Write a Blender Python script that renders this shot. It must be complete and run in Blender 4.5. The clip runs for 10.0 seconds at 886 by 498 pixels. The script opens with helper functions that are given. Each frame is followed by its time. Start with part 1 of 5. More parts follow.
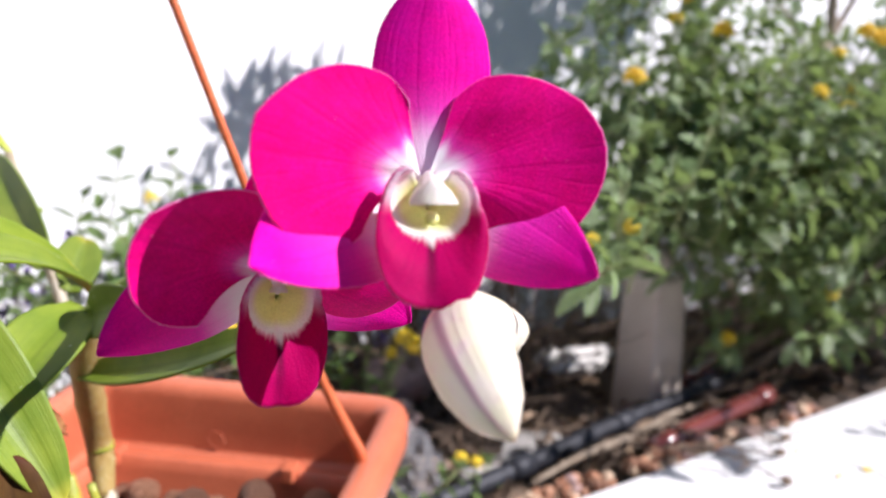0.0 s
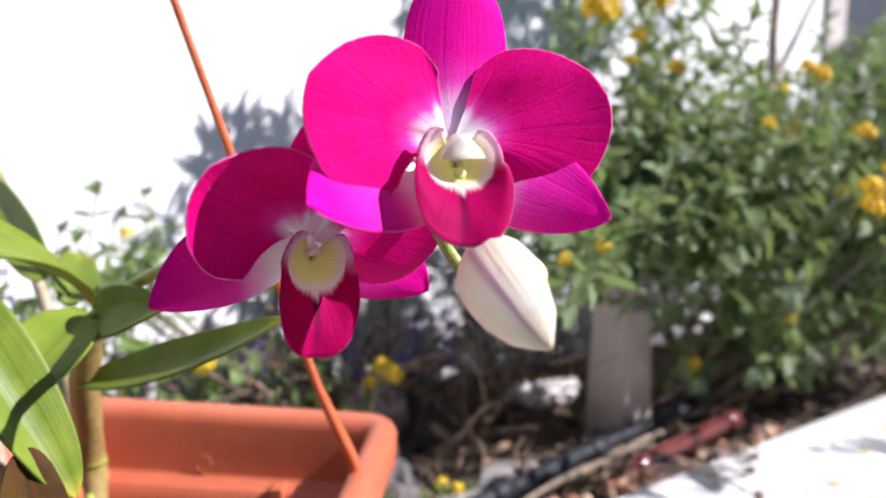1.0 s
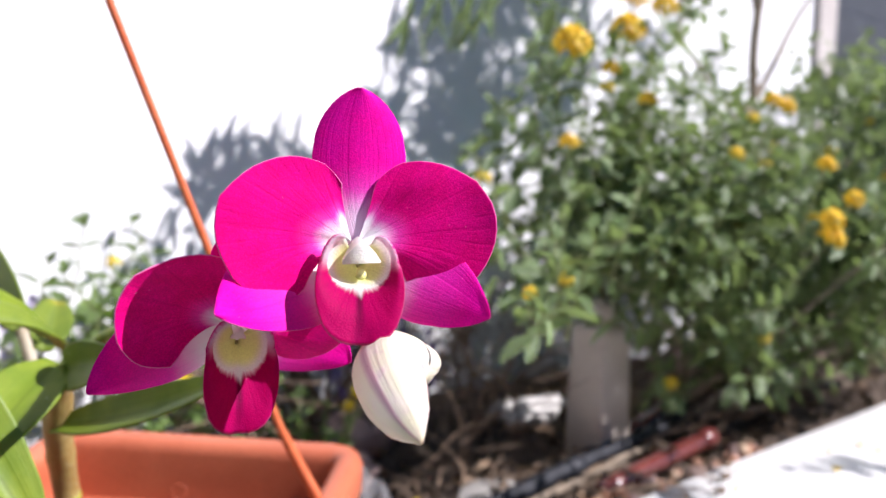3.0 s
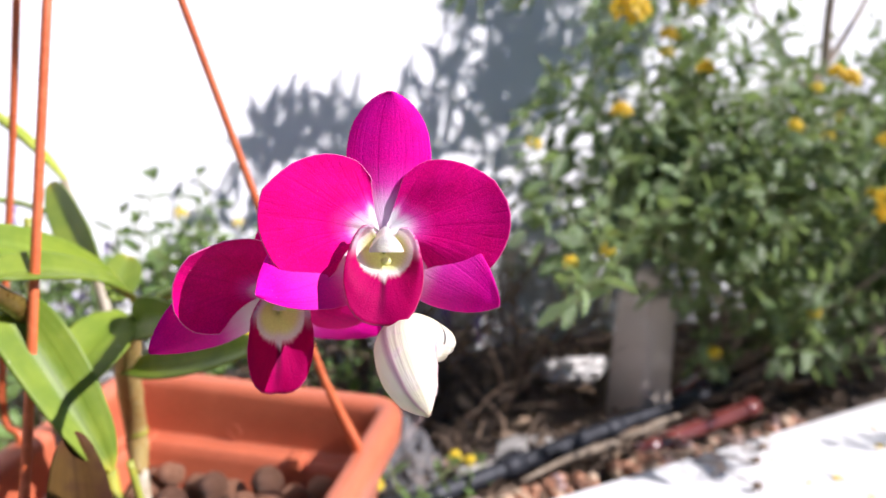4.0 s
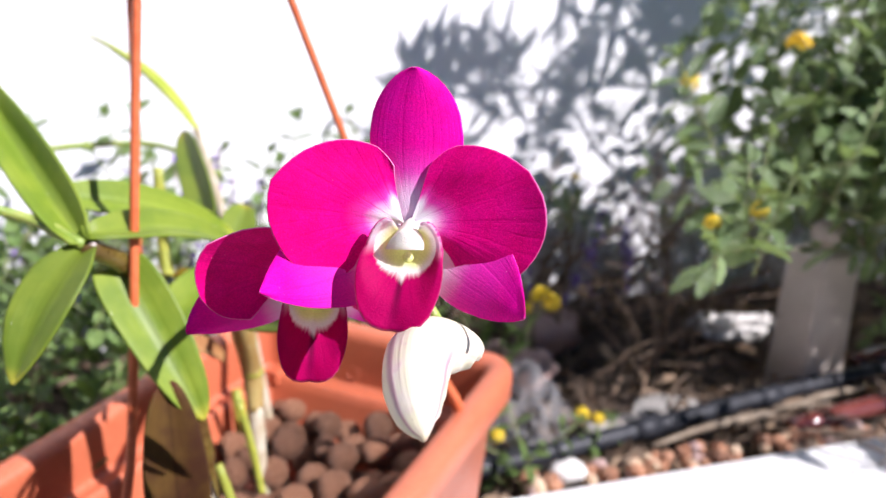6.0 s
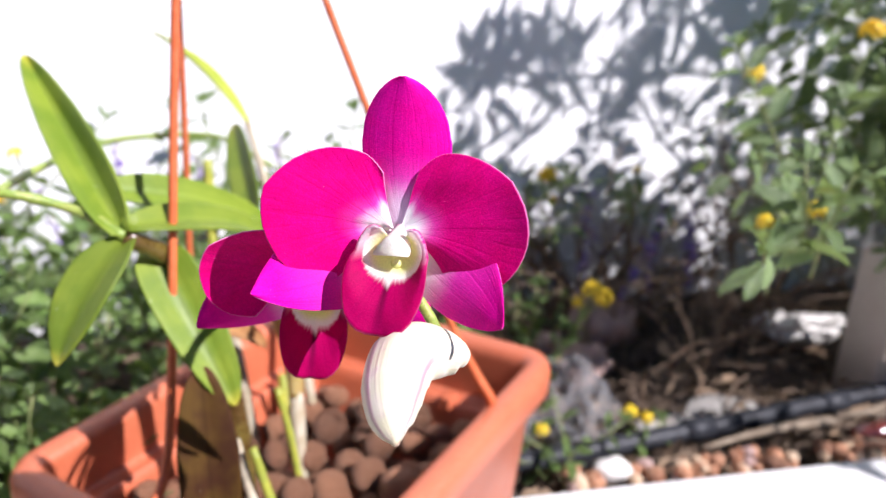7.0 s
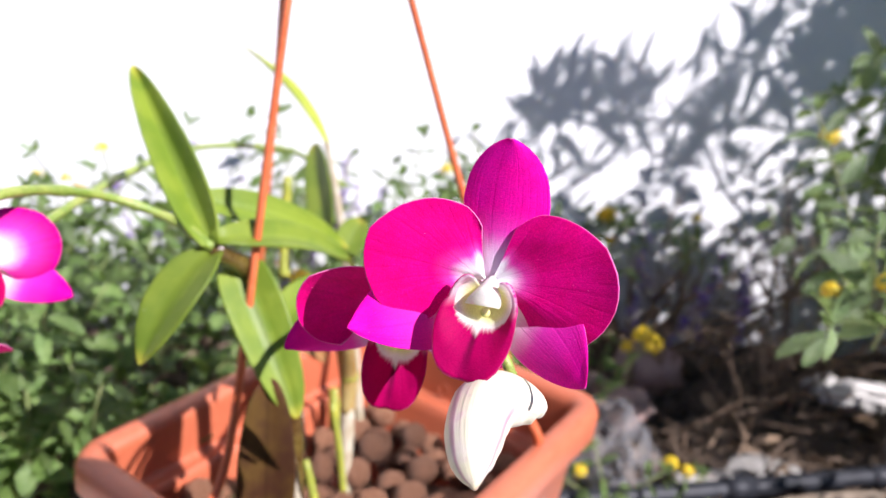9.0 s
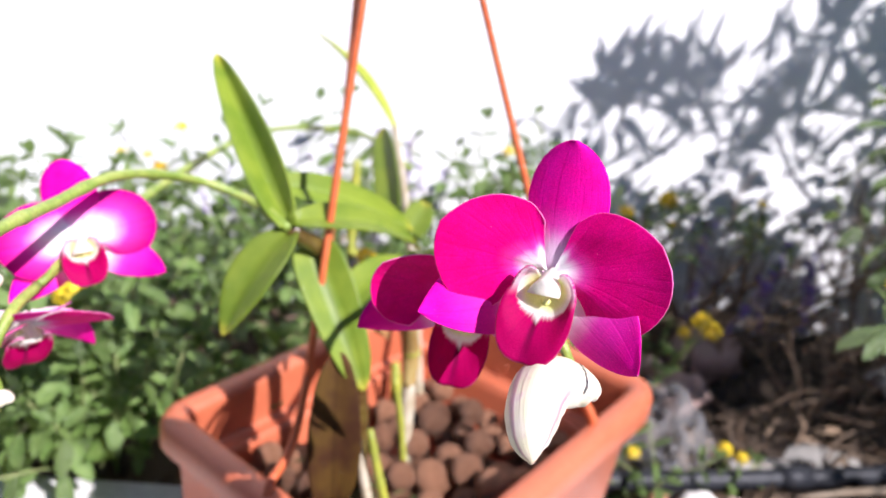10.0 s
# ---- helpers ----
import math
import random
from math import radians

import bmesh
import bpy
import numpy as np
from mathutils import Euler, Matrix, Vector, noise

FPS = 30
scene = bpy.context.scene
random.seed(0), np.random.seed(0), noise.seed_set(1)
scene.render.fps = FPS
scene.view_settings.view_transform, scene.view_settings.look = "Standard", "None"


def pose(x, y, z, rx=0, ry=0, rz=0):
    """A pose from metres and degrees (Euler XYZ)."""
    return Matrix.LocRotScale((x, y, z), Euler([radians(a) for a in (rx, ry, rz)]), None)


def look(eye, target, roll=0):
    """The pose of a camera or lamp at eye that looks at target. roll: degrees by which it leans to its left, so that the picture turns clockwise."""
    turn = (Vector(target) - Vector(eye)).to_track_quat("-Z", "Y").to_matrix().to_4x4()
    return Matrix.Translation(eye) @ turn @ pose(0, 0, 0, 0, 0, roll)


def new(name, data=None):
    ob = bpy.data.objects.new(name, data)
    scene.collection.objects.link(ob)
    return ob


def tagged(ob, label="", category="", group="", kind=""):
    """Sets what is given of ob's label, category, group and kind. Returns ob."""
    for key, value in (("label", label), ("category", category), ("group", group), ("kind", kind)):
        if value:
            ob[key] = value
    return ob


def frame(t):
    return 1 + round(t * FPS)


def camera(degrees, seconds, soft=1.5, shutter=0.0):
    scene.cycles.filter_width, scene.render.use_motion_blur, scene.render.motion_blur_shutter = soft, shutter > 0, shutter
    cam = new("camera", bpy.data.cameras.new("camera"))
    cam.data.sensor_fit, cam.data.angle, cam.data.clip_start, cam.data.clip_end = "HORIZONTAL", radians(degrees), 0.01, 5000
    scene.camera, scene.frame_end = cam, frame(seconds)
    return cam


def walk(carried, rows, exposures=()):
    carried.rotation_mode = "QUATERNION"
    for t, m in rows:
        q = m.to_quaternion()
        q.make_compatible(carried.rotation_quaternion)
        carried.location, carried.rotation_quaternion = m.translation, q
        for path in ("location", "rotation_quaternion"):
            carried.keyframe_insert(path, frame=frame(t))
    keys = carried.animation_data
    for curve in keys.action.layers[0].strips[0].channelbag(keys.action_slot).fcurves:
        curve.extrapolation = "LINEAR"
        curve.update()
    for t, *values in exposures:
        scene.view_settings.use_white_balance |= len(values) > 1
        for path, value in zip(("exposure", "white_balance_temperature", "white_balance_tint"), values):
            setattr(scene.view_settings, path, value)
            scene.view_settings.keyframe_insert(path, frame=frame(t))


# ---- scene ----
cam = camera(63.8, 10.0)
PATH = [
    (0, (0.058, 0.006, 0.49), (1.222, 1.597, 0.151), 2.1),
    (0.5, (0.045, 0.005, 0.471), (1.257, 1.581, 0.251), 1.8),
    (1, (0.039, 0.001, 0.473), (1.303, 1.539, 0.289), 1.3),
    (1.5, (0.046, 0.003, 0.476), (1.367, 1.5, 0.367), 0.0),
    (2, (0.044, -0.004, 0.478), (1.373, 1.489, 0.396), -0.2),
    (3.5, (0.046, -0.033, 0.501), (1.234, 1.556, 0.246), 2.1),
    (4, (0.044, -0.041, 0.505), (1.158, 1.589, 0.185), 2.8),
    (4.5, (0.051, -0.047, 0.51), (1.069, 1.635, 0.145), 3.3),
    (5, (0.058, -0.045, 0.51), (0.979, 1.681, 0.093), 2.4),
    (5.5, (0.068, -0.039, 0.515), (0.844, 1.744, 0.046), 2.9),
    (6, (0.083, -0.037, 0.518), (0.742, 1.771, -0.025), 1.9),
    (7.5, (0.104, -0.048, 0.526), (0.481, 1.826, -0.063), 2.5),
    (8, (0.105, -0.052, 0.528), (0.432, 1.835, -0.046), 3.8),
    (8.5, (0.101, -0.052, 0.53), (0.402, 1.846, -0.024), 4.0),
    (9, (0.088, -0.046, 0.532), (0.427, 1.848, -0.014), 6.1),
    (9.5, (0.087, -0.058, 0.542), (0.341, 1.847, -0.011), 5.9),
    (10, (0.084, -0.057, 0.539), (0.266, 1.833, -0.087), 6.2),
]
walk(cam, [(t, look(eye, target, roll)) for t, eye, target, roll in PATH], exposures=[(0.0, 0.86, 5950, 20), (10.0, 0.86, 5950, 20)])

# ---- world, sun ----
cam.data.dof.use_dof = True
cam.data.dof.focus_distance = 0.155
cam.data.dof.aperture_fstop = 12.0

SUN_TO = Vector((0.791, -0.930, 1.03)).normalized()
world = bpy.data.worlds.new("sky")
scene.world = world
world.use_nodes = True
wn = world.node_tree
wn.nodes.clear()
sky = wn.nodes.new("ShaderNodeTexSky")
sky.sky_type = "NISHITA"
sky.sun_disc = False
sky.ozone_density = 10.0
sky.air_density = 1.25
sky.dust_density = 0.1
sky.sun_elevation = math.asin(SUN_TO.z)
sky.sun_rotation = math.atan2(SUN_TO.x, SUN_TO.y)
wbg = wn.nodes.new("ShaderNodeBackground")
wbg.inputs["Strength"].default_value = 0.05
wout = wn.nodes.new("ShaderNodeOutputWorld")
wn.links.new(sky.outputs[0], wbg.inputs[0])
wn.links.new(wbg.outputs[0], wout.inputs[0])
sun_data = bpy.data.lights.new("sun", "SUN")
sun_data.energy = 5.0
sun_data.angle = radians(0.53)
sun_data.color = (1.0, 0.948, 0.88)
sun = new("sun", sun_data)
sun.matrix_world = look(SUN_TO * 6, (0, 0, 0))


# ---- materials ----
class Nodes:
    """Small helper to write node trees."""

    def __init__(self, name):
        self.mat = bpy.data.materials.new(name)
        self.mat.use_nodes = True
        self.t = self.mat.node_tree
        self.t.nodes.clear()

    def add(self, kind, **sets):
        n = self.t.nodes.new(kind)
        for key, value in sets.items():
            if key in n.inputs:
                n.inputs[key].default_value = value
        return n

    def link(self, a, b):
        self.t.links.new(a, b)

    def noise(self, vec, scale, detail=4.0, rough=0.6):
        n = self.add("ShaderNodeTexNoise")
        n.inputs["Scale"].default_value = scale
        n.inputs["Detail"].default_value = detail
        n.inputs["Roughness"].default_value = rough
        self.link(vec, n.inputs["Vector"])
        return n.outputs["Fac"]

    def ramp(self, fac, lo, hi, a=0.0, b=1.0):
        n = self.add("ShaderNodeMapRange")
        n.inputs["From Min"].default_value = lo
        n.inputs["From Max"].default_value = hi
        n.inputs["To Min"].default_value = a
        n.inputs["To Max"].default_value = b
        n.interpolation_type = "SMOOTHSTEP"
        self.link(fac, n.inputs["Value"])
        return n.outputs["Result"]

    def mix(self, fac, a, b, kind="MIX"):
        n = self.t.nodes.new("ShaderNodeMix")
        n.data_type = "RGBA"
        n.blend_type = kind
        for sock, value in ((n.inputs["Factor"], fac), (n.inputs[6], a), (n.inputs[7], b)):
            if isinstance(value, (int, float)):
                sock.default_value = value
            elif isinstance(value, tuple):
                sock.default_value = (*value, 1.0)
            else:
                self.link(value, sock)
        return n.outputs[2]

    def math(self, op, a, b=0.0):
        n = self.t.nodes.new("ShaderNodeMath")
        n.operation = op
        for sock, value in ((n.inputs[0], a), (n.inputs[1], b)):
            if isinstance(value, (int, float)):
                sock.default_value = value
            else:
                self.link(value, sock)
        return n.outputs[0]

    def grey(self, value):
        n = self.t.nodes.new("ShaderNodeCombineColor")
        for k in range(3):
            self.link(value, n.inputs[k])
        return n.outputs[0]

    def bump(self, height, strength, distance=0.001):
        n = self.add("ShaderNodeBump")
        n.inputs["Strength"].default_value = strength
        n.inputs["Distance"].default_value = distance
        self.link(height, n.inputs["Height"])
        return n.outputs["Normal"]

    def finish(self, color, rough, normal=None, translucent=0.0, tcolor=None, coat=0.0, spec=0.5):
        p = self.t.nodes.new("ShaderNodeBsdfPrincipled")
        for sock, value in ((p.inputs["Base Color"], color), (p.inputs["Roughness"], rough)):
            if isinstance(value, (int, float)):
                sock.default_value = value
            elif isinstance(value, tuple):
                sock.default_value = (*value, 1.0)
            else:
                self.link(value, sock)
        p.inputs["Coat Weight"].default_value = coat
        p.inputs["Coat Roughness"].default_value = 0.15
        p.inputs["Specular IOR Level"].default_value = spec
        if normal is not None:
            self.link(normal, p.inputs["Normal"])
        out = self.t.nodes.new("ShaderNodeOutputMaterial")
        shader = p.outputs[0]
        if translucent > 0:
            tr = self.t.nodes.new("ShaderNodeBsdfTranslucent")
            value = color if tcolor is None else tcolor
            if isinstance(value, tuple):
                tr.inputs["Color"].default_value = (*value, 1.0)
            else:
                self.link(value, tr.inputs["Color"])
            if normal is not None:
                self.link(normal, tr.inputs["Normal"])
            m = self.t.nodes.new("ShaderNodeMixShader")
            m.inputs[0].default_value = translucent
            self.link(shader, m.inputs[1])
            self.link(tr.outputs[0], m.inputs[2])
            shader = m.outputs[0]
        self.link(shader, out.inputs["Surface"])
        return self.mat


def surface(name, c1, c2, scale, rough, bump=0.3, fine=8.0, translucent=0.0, tcolor=None, vary="", span=(0.7, 1.25), distance=0.001, coat=0.0, spec=0.5, speckle=None, mottle=0.35):
    """A surface in two colours at one scale, with finer grain over it. vary: 'object' or 'island' for a shade of its own per piece."""
    n = Nodes(name)
    vec = n.add("ShaderNodeTexCoord").outputs["Object"]
    big = n.ramp(n.noise(vec, scale), 0.35, 0.65)
    grain = n.noise(vec, scale * fine)
    col = n.mix(big, c1, c2)
    col = n.mix(mottle, col, n.grey(n.ramp(grain, 0.2, 0.8, 0.25, 1.0)), "MULTIPLY")
    if speckle:
        col = n.mix(n.ramp(n.noise(vec, scale * fine * 1.7, 2.0), 0.62, 0.68), col, speckle)
    if vary:
        if vary == "object":
            rnd = n.add("ShaderNodeObjectInfo").outputs["Random"]
        else:
            rnd = n.add("ShaderNodeNewGeometry").outputs["Random Per Island"]
        col = n.mix(1.0, col, n.grey(n.ramp(rnd, 0.0, 1.0, *span)), "MULTIPLY")
    rg = n.ramp(grain, 0.2, 0.8, max(0.02, rough - 0.12), min(1.0, rough + 0.1))
    nor = n.bump(grain, bump, distance)
    return n.finish(col, rg, nor, translucent, tcolor or (col if translucent else None), coat=coat, spec=spec)


def petal_material(name, body, edge, white_to, veins=0.5, thin=0.36, inner=0.0, pale=(0.94, 0.89, 0.90)):
    """Flower tissue on the petal's own grid: white claw, coloured blade, fine veins that fan out from the claw."""
    n = Nodes(name)
    uv = n.add("ShaderNodeTexCoord").outputs["UV"]
    sep = n.add("ShaderNodeSeparateXYZ")
    n.link(uv, sep.inputs[0])
    along, across = sep.outputs["Y"], sep.outputs["X"]
    obj = n.add("ShaderNodeTexCoord").outputs["Object"]
    comb = n.add("ShaderNodeCombineXYZ")
    n.link(n.math("MULTIPLY", across, 30.0), comb.inputs[0])
    n.link(n.math("MULTIPLY", along, 1.2), comb.inputs[1])
    vein = n.ramp(n.noise(comb.outputs[0], 1.0, 3.0, 0.55), 0.45, 0.75)
    patch = n.ramp(n.noise(obj, 420.0, 4.0), 0.3, 0.75)
    blot = n.noise(obj, 160.0, 3.0)
    cells = n.noise(obj, 2600.0, 2.0)
    col = n.mix(n.ramp(blot, 0.3, 0.7), body, edge)
    col = n.mix(n.math("MULTIPLY", vein, veins), col, tuple(0.62 * v for v in body))
    col = n.mix(0.38, col, n.grey(n.ramp(cells, 0.3, 0.7, 0.45, 1.2)), "MULTIPLY")
    col = n.mix(n.ramp(n.noise(obj, 1300.0, 1.0), 0.79, 0.83, 0.0, 0.4), col, (0.9, 0.55, 0.8))
    col = n.mix(n.math("MULTIPLY", patch, 0.22), col, tuple(0.6 * v for v in body))
    reach = n.math("ADD", along, n.math("MULTIPLY", n.math("SUBTRACT", vein, 0.3), 0.02))
    reach = n.math("ADD", reach, n.math("MULTIPLY", n.math("SUBTRACT", blot, 0.5), 0.10))
    reach = n.math("SUBTRACT", reach, n.math("MULTIPLY", n.ramp(across, 0.78, 1.0), inner))
    white = n.ramp(reach, white_to * 0.35, white_to * 1.05, 1.0, 0.0)
    flush = n.ramp(reach, white_to * 0.5, white_to * 1.6, 0.65, 0.0)
    col = n.mix(flush, col, (0.92, 0.12, 0.72))
    col = n.mix(white, col, pale)
    rim = n.ramp(n.math("ABSOLUTE", n.math("SUBTRACT", across, 0.5)), 0.495, 0.5)
    rim = n.math("MAXIMUM", rim, n.ramp(along, 0.976, 0.997))
    col = n.mix(n.math("MULTIPLY", rim, 0.6), col, (0.84, 0.36, 0.68))
    nor = n.bump(n.math("ADD", n.math("MULTIPLY", vein, -0.35), n.math("MULTIPLY", cells, 0.4)), 0.3, 0.0006)
    glow = n.mix(white, edge, (0.9, 0.84, 0.82))
    return n.finish(col, 0.7, nor, thin, glow, spec=0.06)


def lip_material(name):
    """The lip: green-yellow throat, white collar, crimson apron with dark central ridges."""
    n = Nodes(name)
    uv = n.add("ShaderNodeTexCoord").outputs["UV"]
    sep = n.add("ShaderNodeSeparateXYZ")
    n.link(uv, sep.inputs[0])
    along, across = sep.outputs["Y"], sep.outputs["X"]
    obj = n.add("ShaderNodeTexCoord").outputs["Object"]
    cells = n.noise(obj, 2400.0, 2.0)
    comb = n.add("ShaderNodeCombineXYZ")
    n.link(n.math("MULTIPLY", across, 40.0), comb.inputs[0])
    n.link(n.math("MULTIPLY", along, 2.0), comb.inputs[1])
    vein = n.ramp(n.noise(comb.outputs[0], 1.0, 3.0), 0.42, 0.7)
    off = n.math("ABSOLUTE", n.math("SUBTRACT", across, 0.5))
    col = n.mix(n.ramp(along, 0.20, 0.46), (0.90, 0.93, 0.46), (0.95, 0.93, 0.86))
    red = n.mix(n.math("MULTIPLY", vein, 0.15), (0.66, 0.001, 0.175), (0.36, 0.001, 0.10))
    ridge = n.math("MULTIPLY", n.ramp(off, 0.0, 0.028, 1.0, 0.0), n.ramp(along, 0.55, 1.0, 1.0, 0.2))
    red = n.mix(n.math("MULTIPLY", ridge, 0.75), red, (0.10, 0.002, 0.03))
    lobe = n.mix(n.ramp(n.math("ADD", along, n.math("MULTIPLY", vein, 0.12)), 0.80, 1.06), (0.90, 0.80, 0.84), (0.80, 0.03, 0.40))
    red = n.mix(n.ramp(off, 0.24, 0.36), red, lobe)
    edge_at = n.math("SUBTRACT", along, n.math("MULTIPLY", n.math("SUBTRACT", vein, 0.4), 0.03))
    edge_at = n.math("SUBTRACT", edge_at, n.ramp(off, 0.0, 0.05, 0.05, 0.0))
    col = n.mix(n.ramp(edge_at, 0.49, 0.57), col, red)
    rim = n.ramp(along, 0.978, 0.998)
    col = n.mix(n.math("MULTIPLY", rim, 0.4), col, (0.80, 0.35, 0.60))
    col = n.mix(0.2, col, n.grey(n.ramp(cells, 0.3, 0.7, 0.5, 1.0)), "MULTIPLY")
    nor = n.bump(n.math("ADD", n.math("MULTIPLY", vein, -0.15), n.math("MULTIPLY", cells, 0.5)), 0.35, 0.0006)
    return n.finish(col, 0.6, nor, 0.6, col, spec=0.12)


def bud_material(name):
    """Cream bud with a purple seam, streaks along it and a green tip."""
    n = Nodes(name)
    uv = n.add("ShaderNodeTexCoord").outputs["UV"]
    sep = n.add("ShaderNodeSeparateXYZ")
    n.link(uv, sep.inputs[0])
    around, along = sep.outputs["X"], sep.outputs["Y"]
    obj = n.add("ShaderNodeTexCoord").outputs["Object"]
    comb = n.add("ShaderNodeCombineXYZ")
    n.link(n.math("MULTIPLY", around, 30.0), comb.inputs[0])
    n.link(n.math("MULTIPLY", along, 2.5), comb.inputs[1])
    streak = n.noise(comb.outputs[0], 1.0, 3.0)
    col = n.mix(n.ramp(n.noise(obj, 120.0), 0.35, 0.65), (0.80, 0.75, 0.52), (0.83, 0.74, 0.62))
    col = n.mix(n.math("MULTIPLY", n.ramp(streak, 0.50, 0.70), 0.35), col, (0.62, 0.34, 0.42))
    third = n.math("FRACT", n.math("MULTIPLY", n.math("ADD", around, n.math("MULTIPLY", streak, 0.05)), 3.0))
    seam = n.ramp(n.math("ABSOLUTE", n.math("SUBTRACT", third, 0.5)), 0.0, 0.10, 1.0, 0.0)
    seam = n.math("MULTIPLY", seam, n.ramp(along, 0.25, 0.5))
    col = n.mix(n.math("MULTIPLY", seam, 0.65), col, (0.36, 0.07, 0.22))
    col = n.mix(n.ramp(n.noise(obj, 260.0, 4.0), 0.56, 0.72, 0.0, 0.35), col, (0.62, 0.36, 0.42))
    col = n.mix(n.ramp(n.noise(obj, 900.0, 2.0), 0.72, 0.76, 0.0, 0.7), col, (0.25, 0.06, 0.12))
    col = n.mix(n.ramp(along, 0.80, 1.0, 0.0, 0.7), col, (0.52, 0.46, 0.16))
    col = n.mix(n.ramp(along, 0.90, 1.0, 0.0, 0.6), col, (0.50, 0.16, 0.22))
    nor = n.bump(streak, 0.3, 0.0006)
    return n.finish(col, 0.42, nor, 0.15, (0.85, 0.80, 0.6))


def orchid_leaf_material(name, c1, c2, tipc, gloss=0.5):
    n = Nodes(name)
    uv = n.add("ShaderNodeTexCoord").outputs["UV"]
    sep = n.add("ShaderNodeSeparateXYZ")
    n.link(uv, sep.inputs[0])
    across, along = sep.outputs["X"], sep.outputs["Y"]
    obj = n.add("ShaderNodeTexCoord").outputs["Object"]
    comb = n.add("ShaderNodeCombineXYZ")
    n.link(n.math("MULTIPLY", across, 34.0), comb.inputs[0])
    n.link(n.math("MULTIPLY", along, 1.2), comb.inputs[1])
    line = n.noise(comb.outputs[0], 1.0, 2.0)
    blot = n.noise(obj, 55.0)
    col = n.mix(n.ramp(blot, 0.35, 0.65), c1, c2)
    col = n.mix(n.math("MULTIPLY", n.ramp(line, 0.4, 0.7), 0.25), col, tuple(0.75 * v for v in c1))
    mid = n.ramp(n.math("ABSOLUTE", n.math("SUBTRACT", across, 0.5)), 0.0, 0.03, 1.0, 0.0)
    col = n.mix(n.math("MULTIPLY", mid, 0.4), col, tuple(0.5 * v for v in c1))
    rnd = n.add("ShaderNodeObjectInfo").outputs["Random"]
    col = n.mix(n.ramp(n.math("ADD", along, n.math("MULTIPLY", blot, 0.15)), 0.82, 1.05), col, tipc)
    col = n.mix(n.ramp(n.noise(obj, 420.0, 2.0), 0.74, 0.78, 0.0, 0.6), col, (0.62, 0.64, 0.42))
    col = n.mix(1.0, col, n.grey(n.ramp(rnd, 0.0, 1.0, 0.82, 1.12)), "MULTIPLY")
    nor = n.bump(n.math("ADD", line, n.math("MULTIPLY", n.noise(obj, 900.0), 0.4)), 0.3, 0.0005)
    return n.finish(col, 0.48 if gloss > 0.3 else 0.6, nor, 0.20 if gloss > 0.3 else 0.12, n.mix(0.5, col, (0.42, 0.55, 0.05)), spec=gloss)


PETAL = petal_material("petal tissue", (0.82, 0.001, 0.19), (0.90, 0.002, 0.255), 0.27, 0.42, 0.06, 0.20)
SEPAL = petal_material("sepal tissue", (0.95, 0.003, 0.35), (0.97, 0.006, 0.44), 0.32, 0.24, 0.12, 0.0, (0.97, 0.72, 0.90))
SEPAL_SIDE = petal_material("side sepal tissue", (0.90, 0.003, 0.33), (0.94, 0.006, 0.42), 0.46, 0.24, 0.14)
PETAL_PALE = petal_material("pale-centred petal tissue", (0.62, 0.001, 0.20), (0.74, 0.002, 0.28), 0.62, 0.5, 0.12, 0.12)
LIP = lip_material("lip tissue")
BROWNLEAF = orchid_leaf_material("dying leaf", (0.050, 0.020, 0.010), (0.095, 0.052, 0.012), (0.08, 0.025, 0.014), 0.08)
SANDSTONE = surface("buff stone", (0.52, 0.36, 0.22), (0.60, 0.44, 0.30), 60, 0.8, bump=0.6, distance=0.002)
BUD = bud_material("bud tissue")
COLUMN = surface("pale column tissue", (0.92, 0.86, 0.82), (0.94, 0.91, 0.80), 300, 0.45, translucent=0.4, mottle=0.1)
CAP = surface("pollen cap", (0.80, 0.82, 0.22), (0.88, 0.86, 0.36), 400, 0.4)
STALK = surface("green stalk", (0.20, 0.30, 0.04), (0.34, 0.40, 0.08), 120, 0.4, speckle=(0.16, 0.10, 0.04))
OLEAF = orchid_leaf_material("fleshy leaf", (0.135, 0.21, 0.014), (0.205, 0.275, 0.022), (0.46, 0.42, 0.04), 0.4)
OLEAF_PALE = orchid_leaf_material("yellowing leaf", (0.34, 0.42, 0.04), (0.45, 0.48, 0.06), (0.65, 0.60, 0.10))
CANE = surface("old cane with papery sheath", (0.34, 0.21, 0.06), (0.42, 0.31, 0.10), 90, 0.5, speckle=(0.55, 0.48, 0.32))
CANE_PALE = surface("bleached papery sheath", (0.50, 0.45, 0.33), (0.38, 0.31, 0.19), 110, 0.6)
CANE_GREEN = surface("yellow green cane", (0.42, 0.42, 0.05), (0.30, 0.34, 0.05), 110, 0.4)
BULB = surface("brown green pseudobulb", (0.085, 0.045, 0.012), (0.14, 0.10, 0.02), 60, 0.32, coat=0.3)
DRYSHEATH = surface("dry brown sheath", (0.36, 0.15, 0.05), (0.46, 0.24, 0.09), 80, 0.6, translucent=0.2)
TERRACOTTA = surface("orange brown plastic", (0.50, 0.128, 0.057), (0.56, 0.152, 0.070), 25, 0.42, bump=0.15, fine=30, distance=0.0004)
WIRE = surface("orange coated wire", (0.62, 0.13, 0.04), (0.68, 0.17, 0.06), 60, 0.4, bump=0.1)
CLAY = surface("fired clay pebble", (0.31, 0.125, 0.058), (0.46, 0.225, 0.120), 110, 0.62, bump=1.0, fine=7, speckle=(0.52, 0.38, 0.27), vary="object", span=(0.6, 1.3), distance=0.0015)
MOSS = surface("moss", (0.07, 0.10, 0.02), (0.14, 0.16, 0.04), 300, 0.8, vary="island")
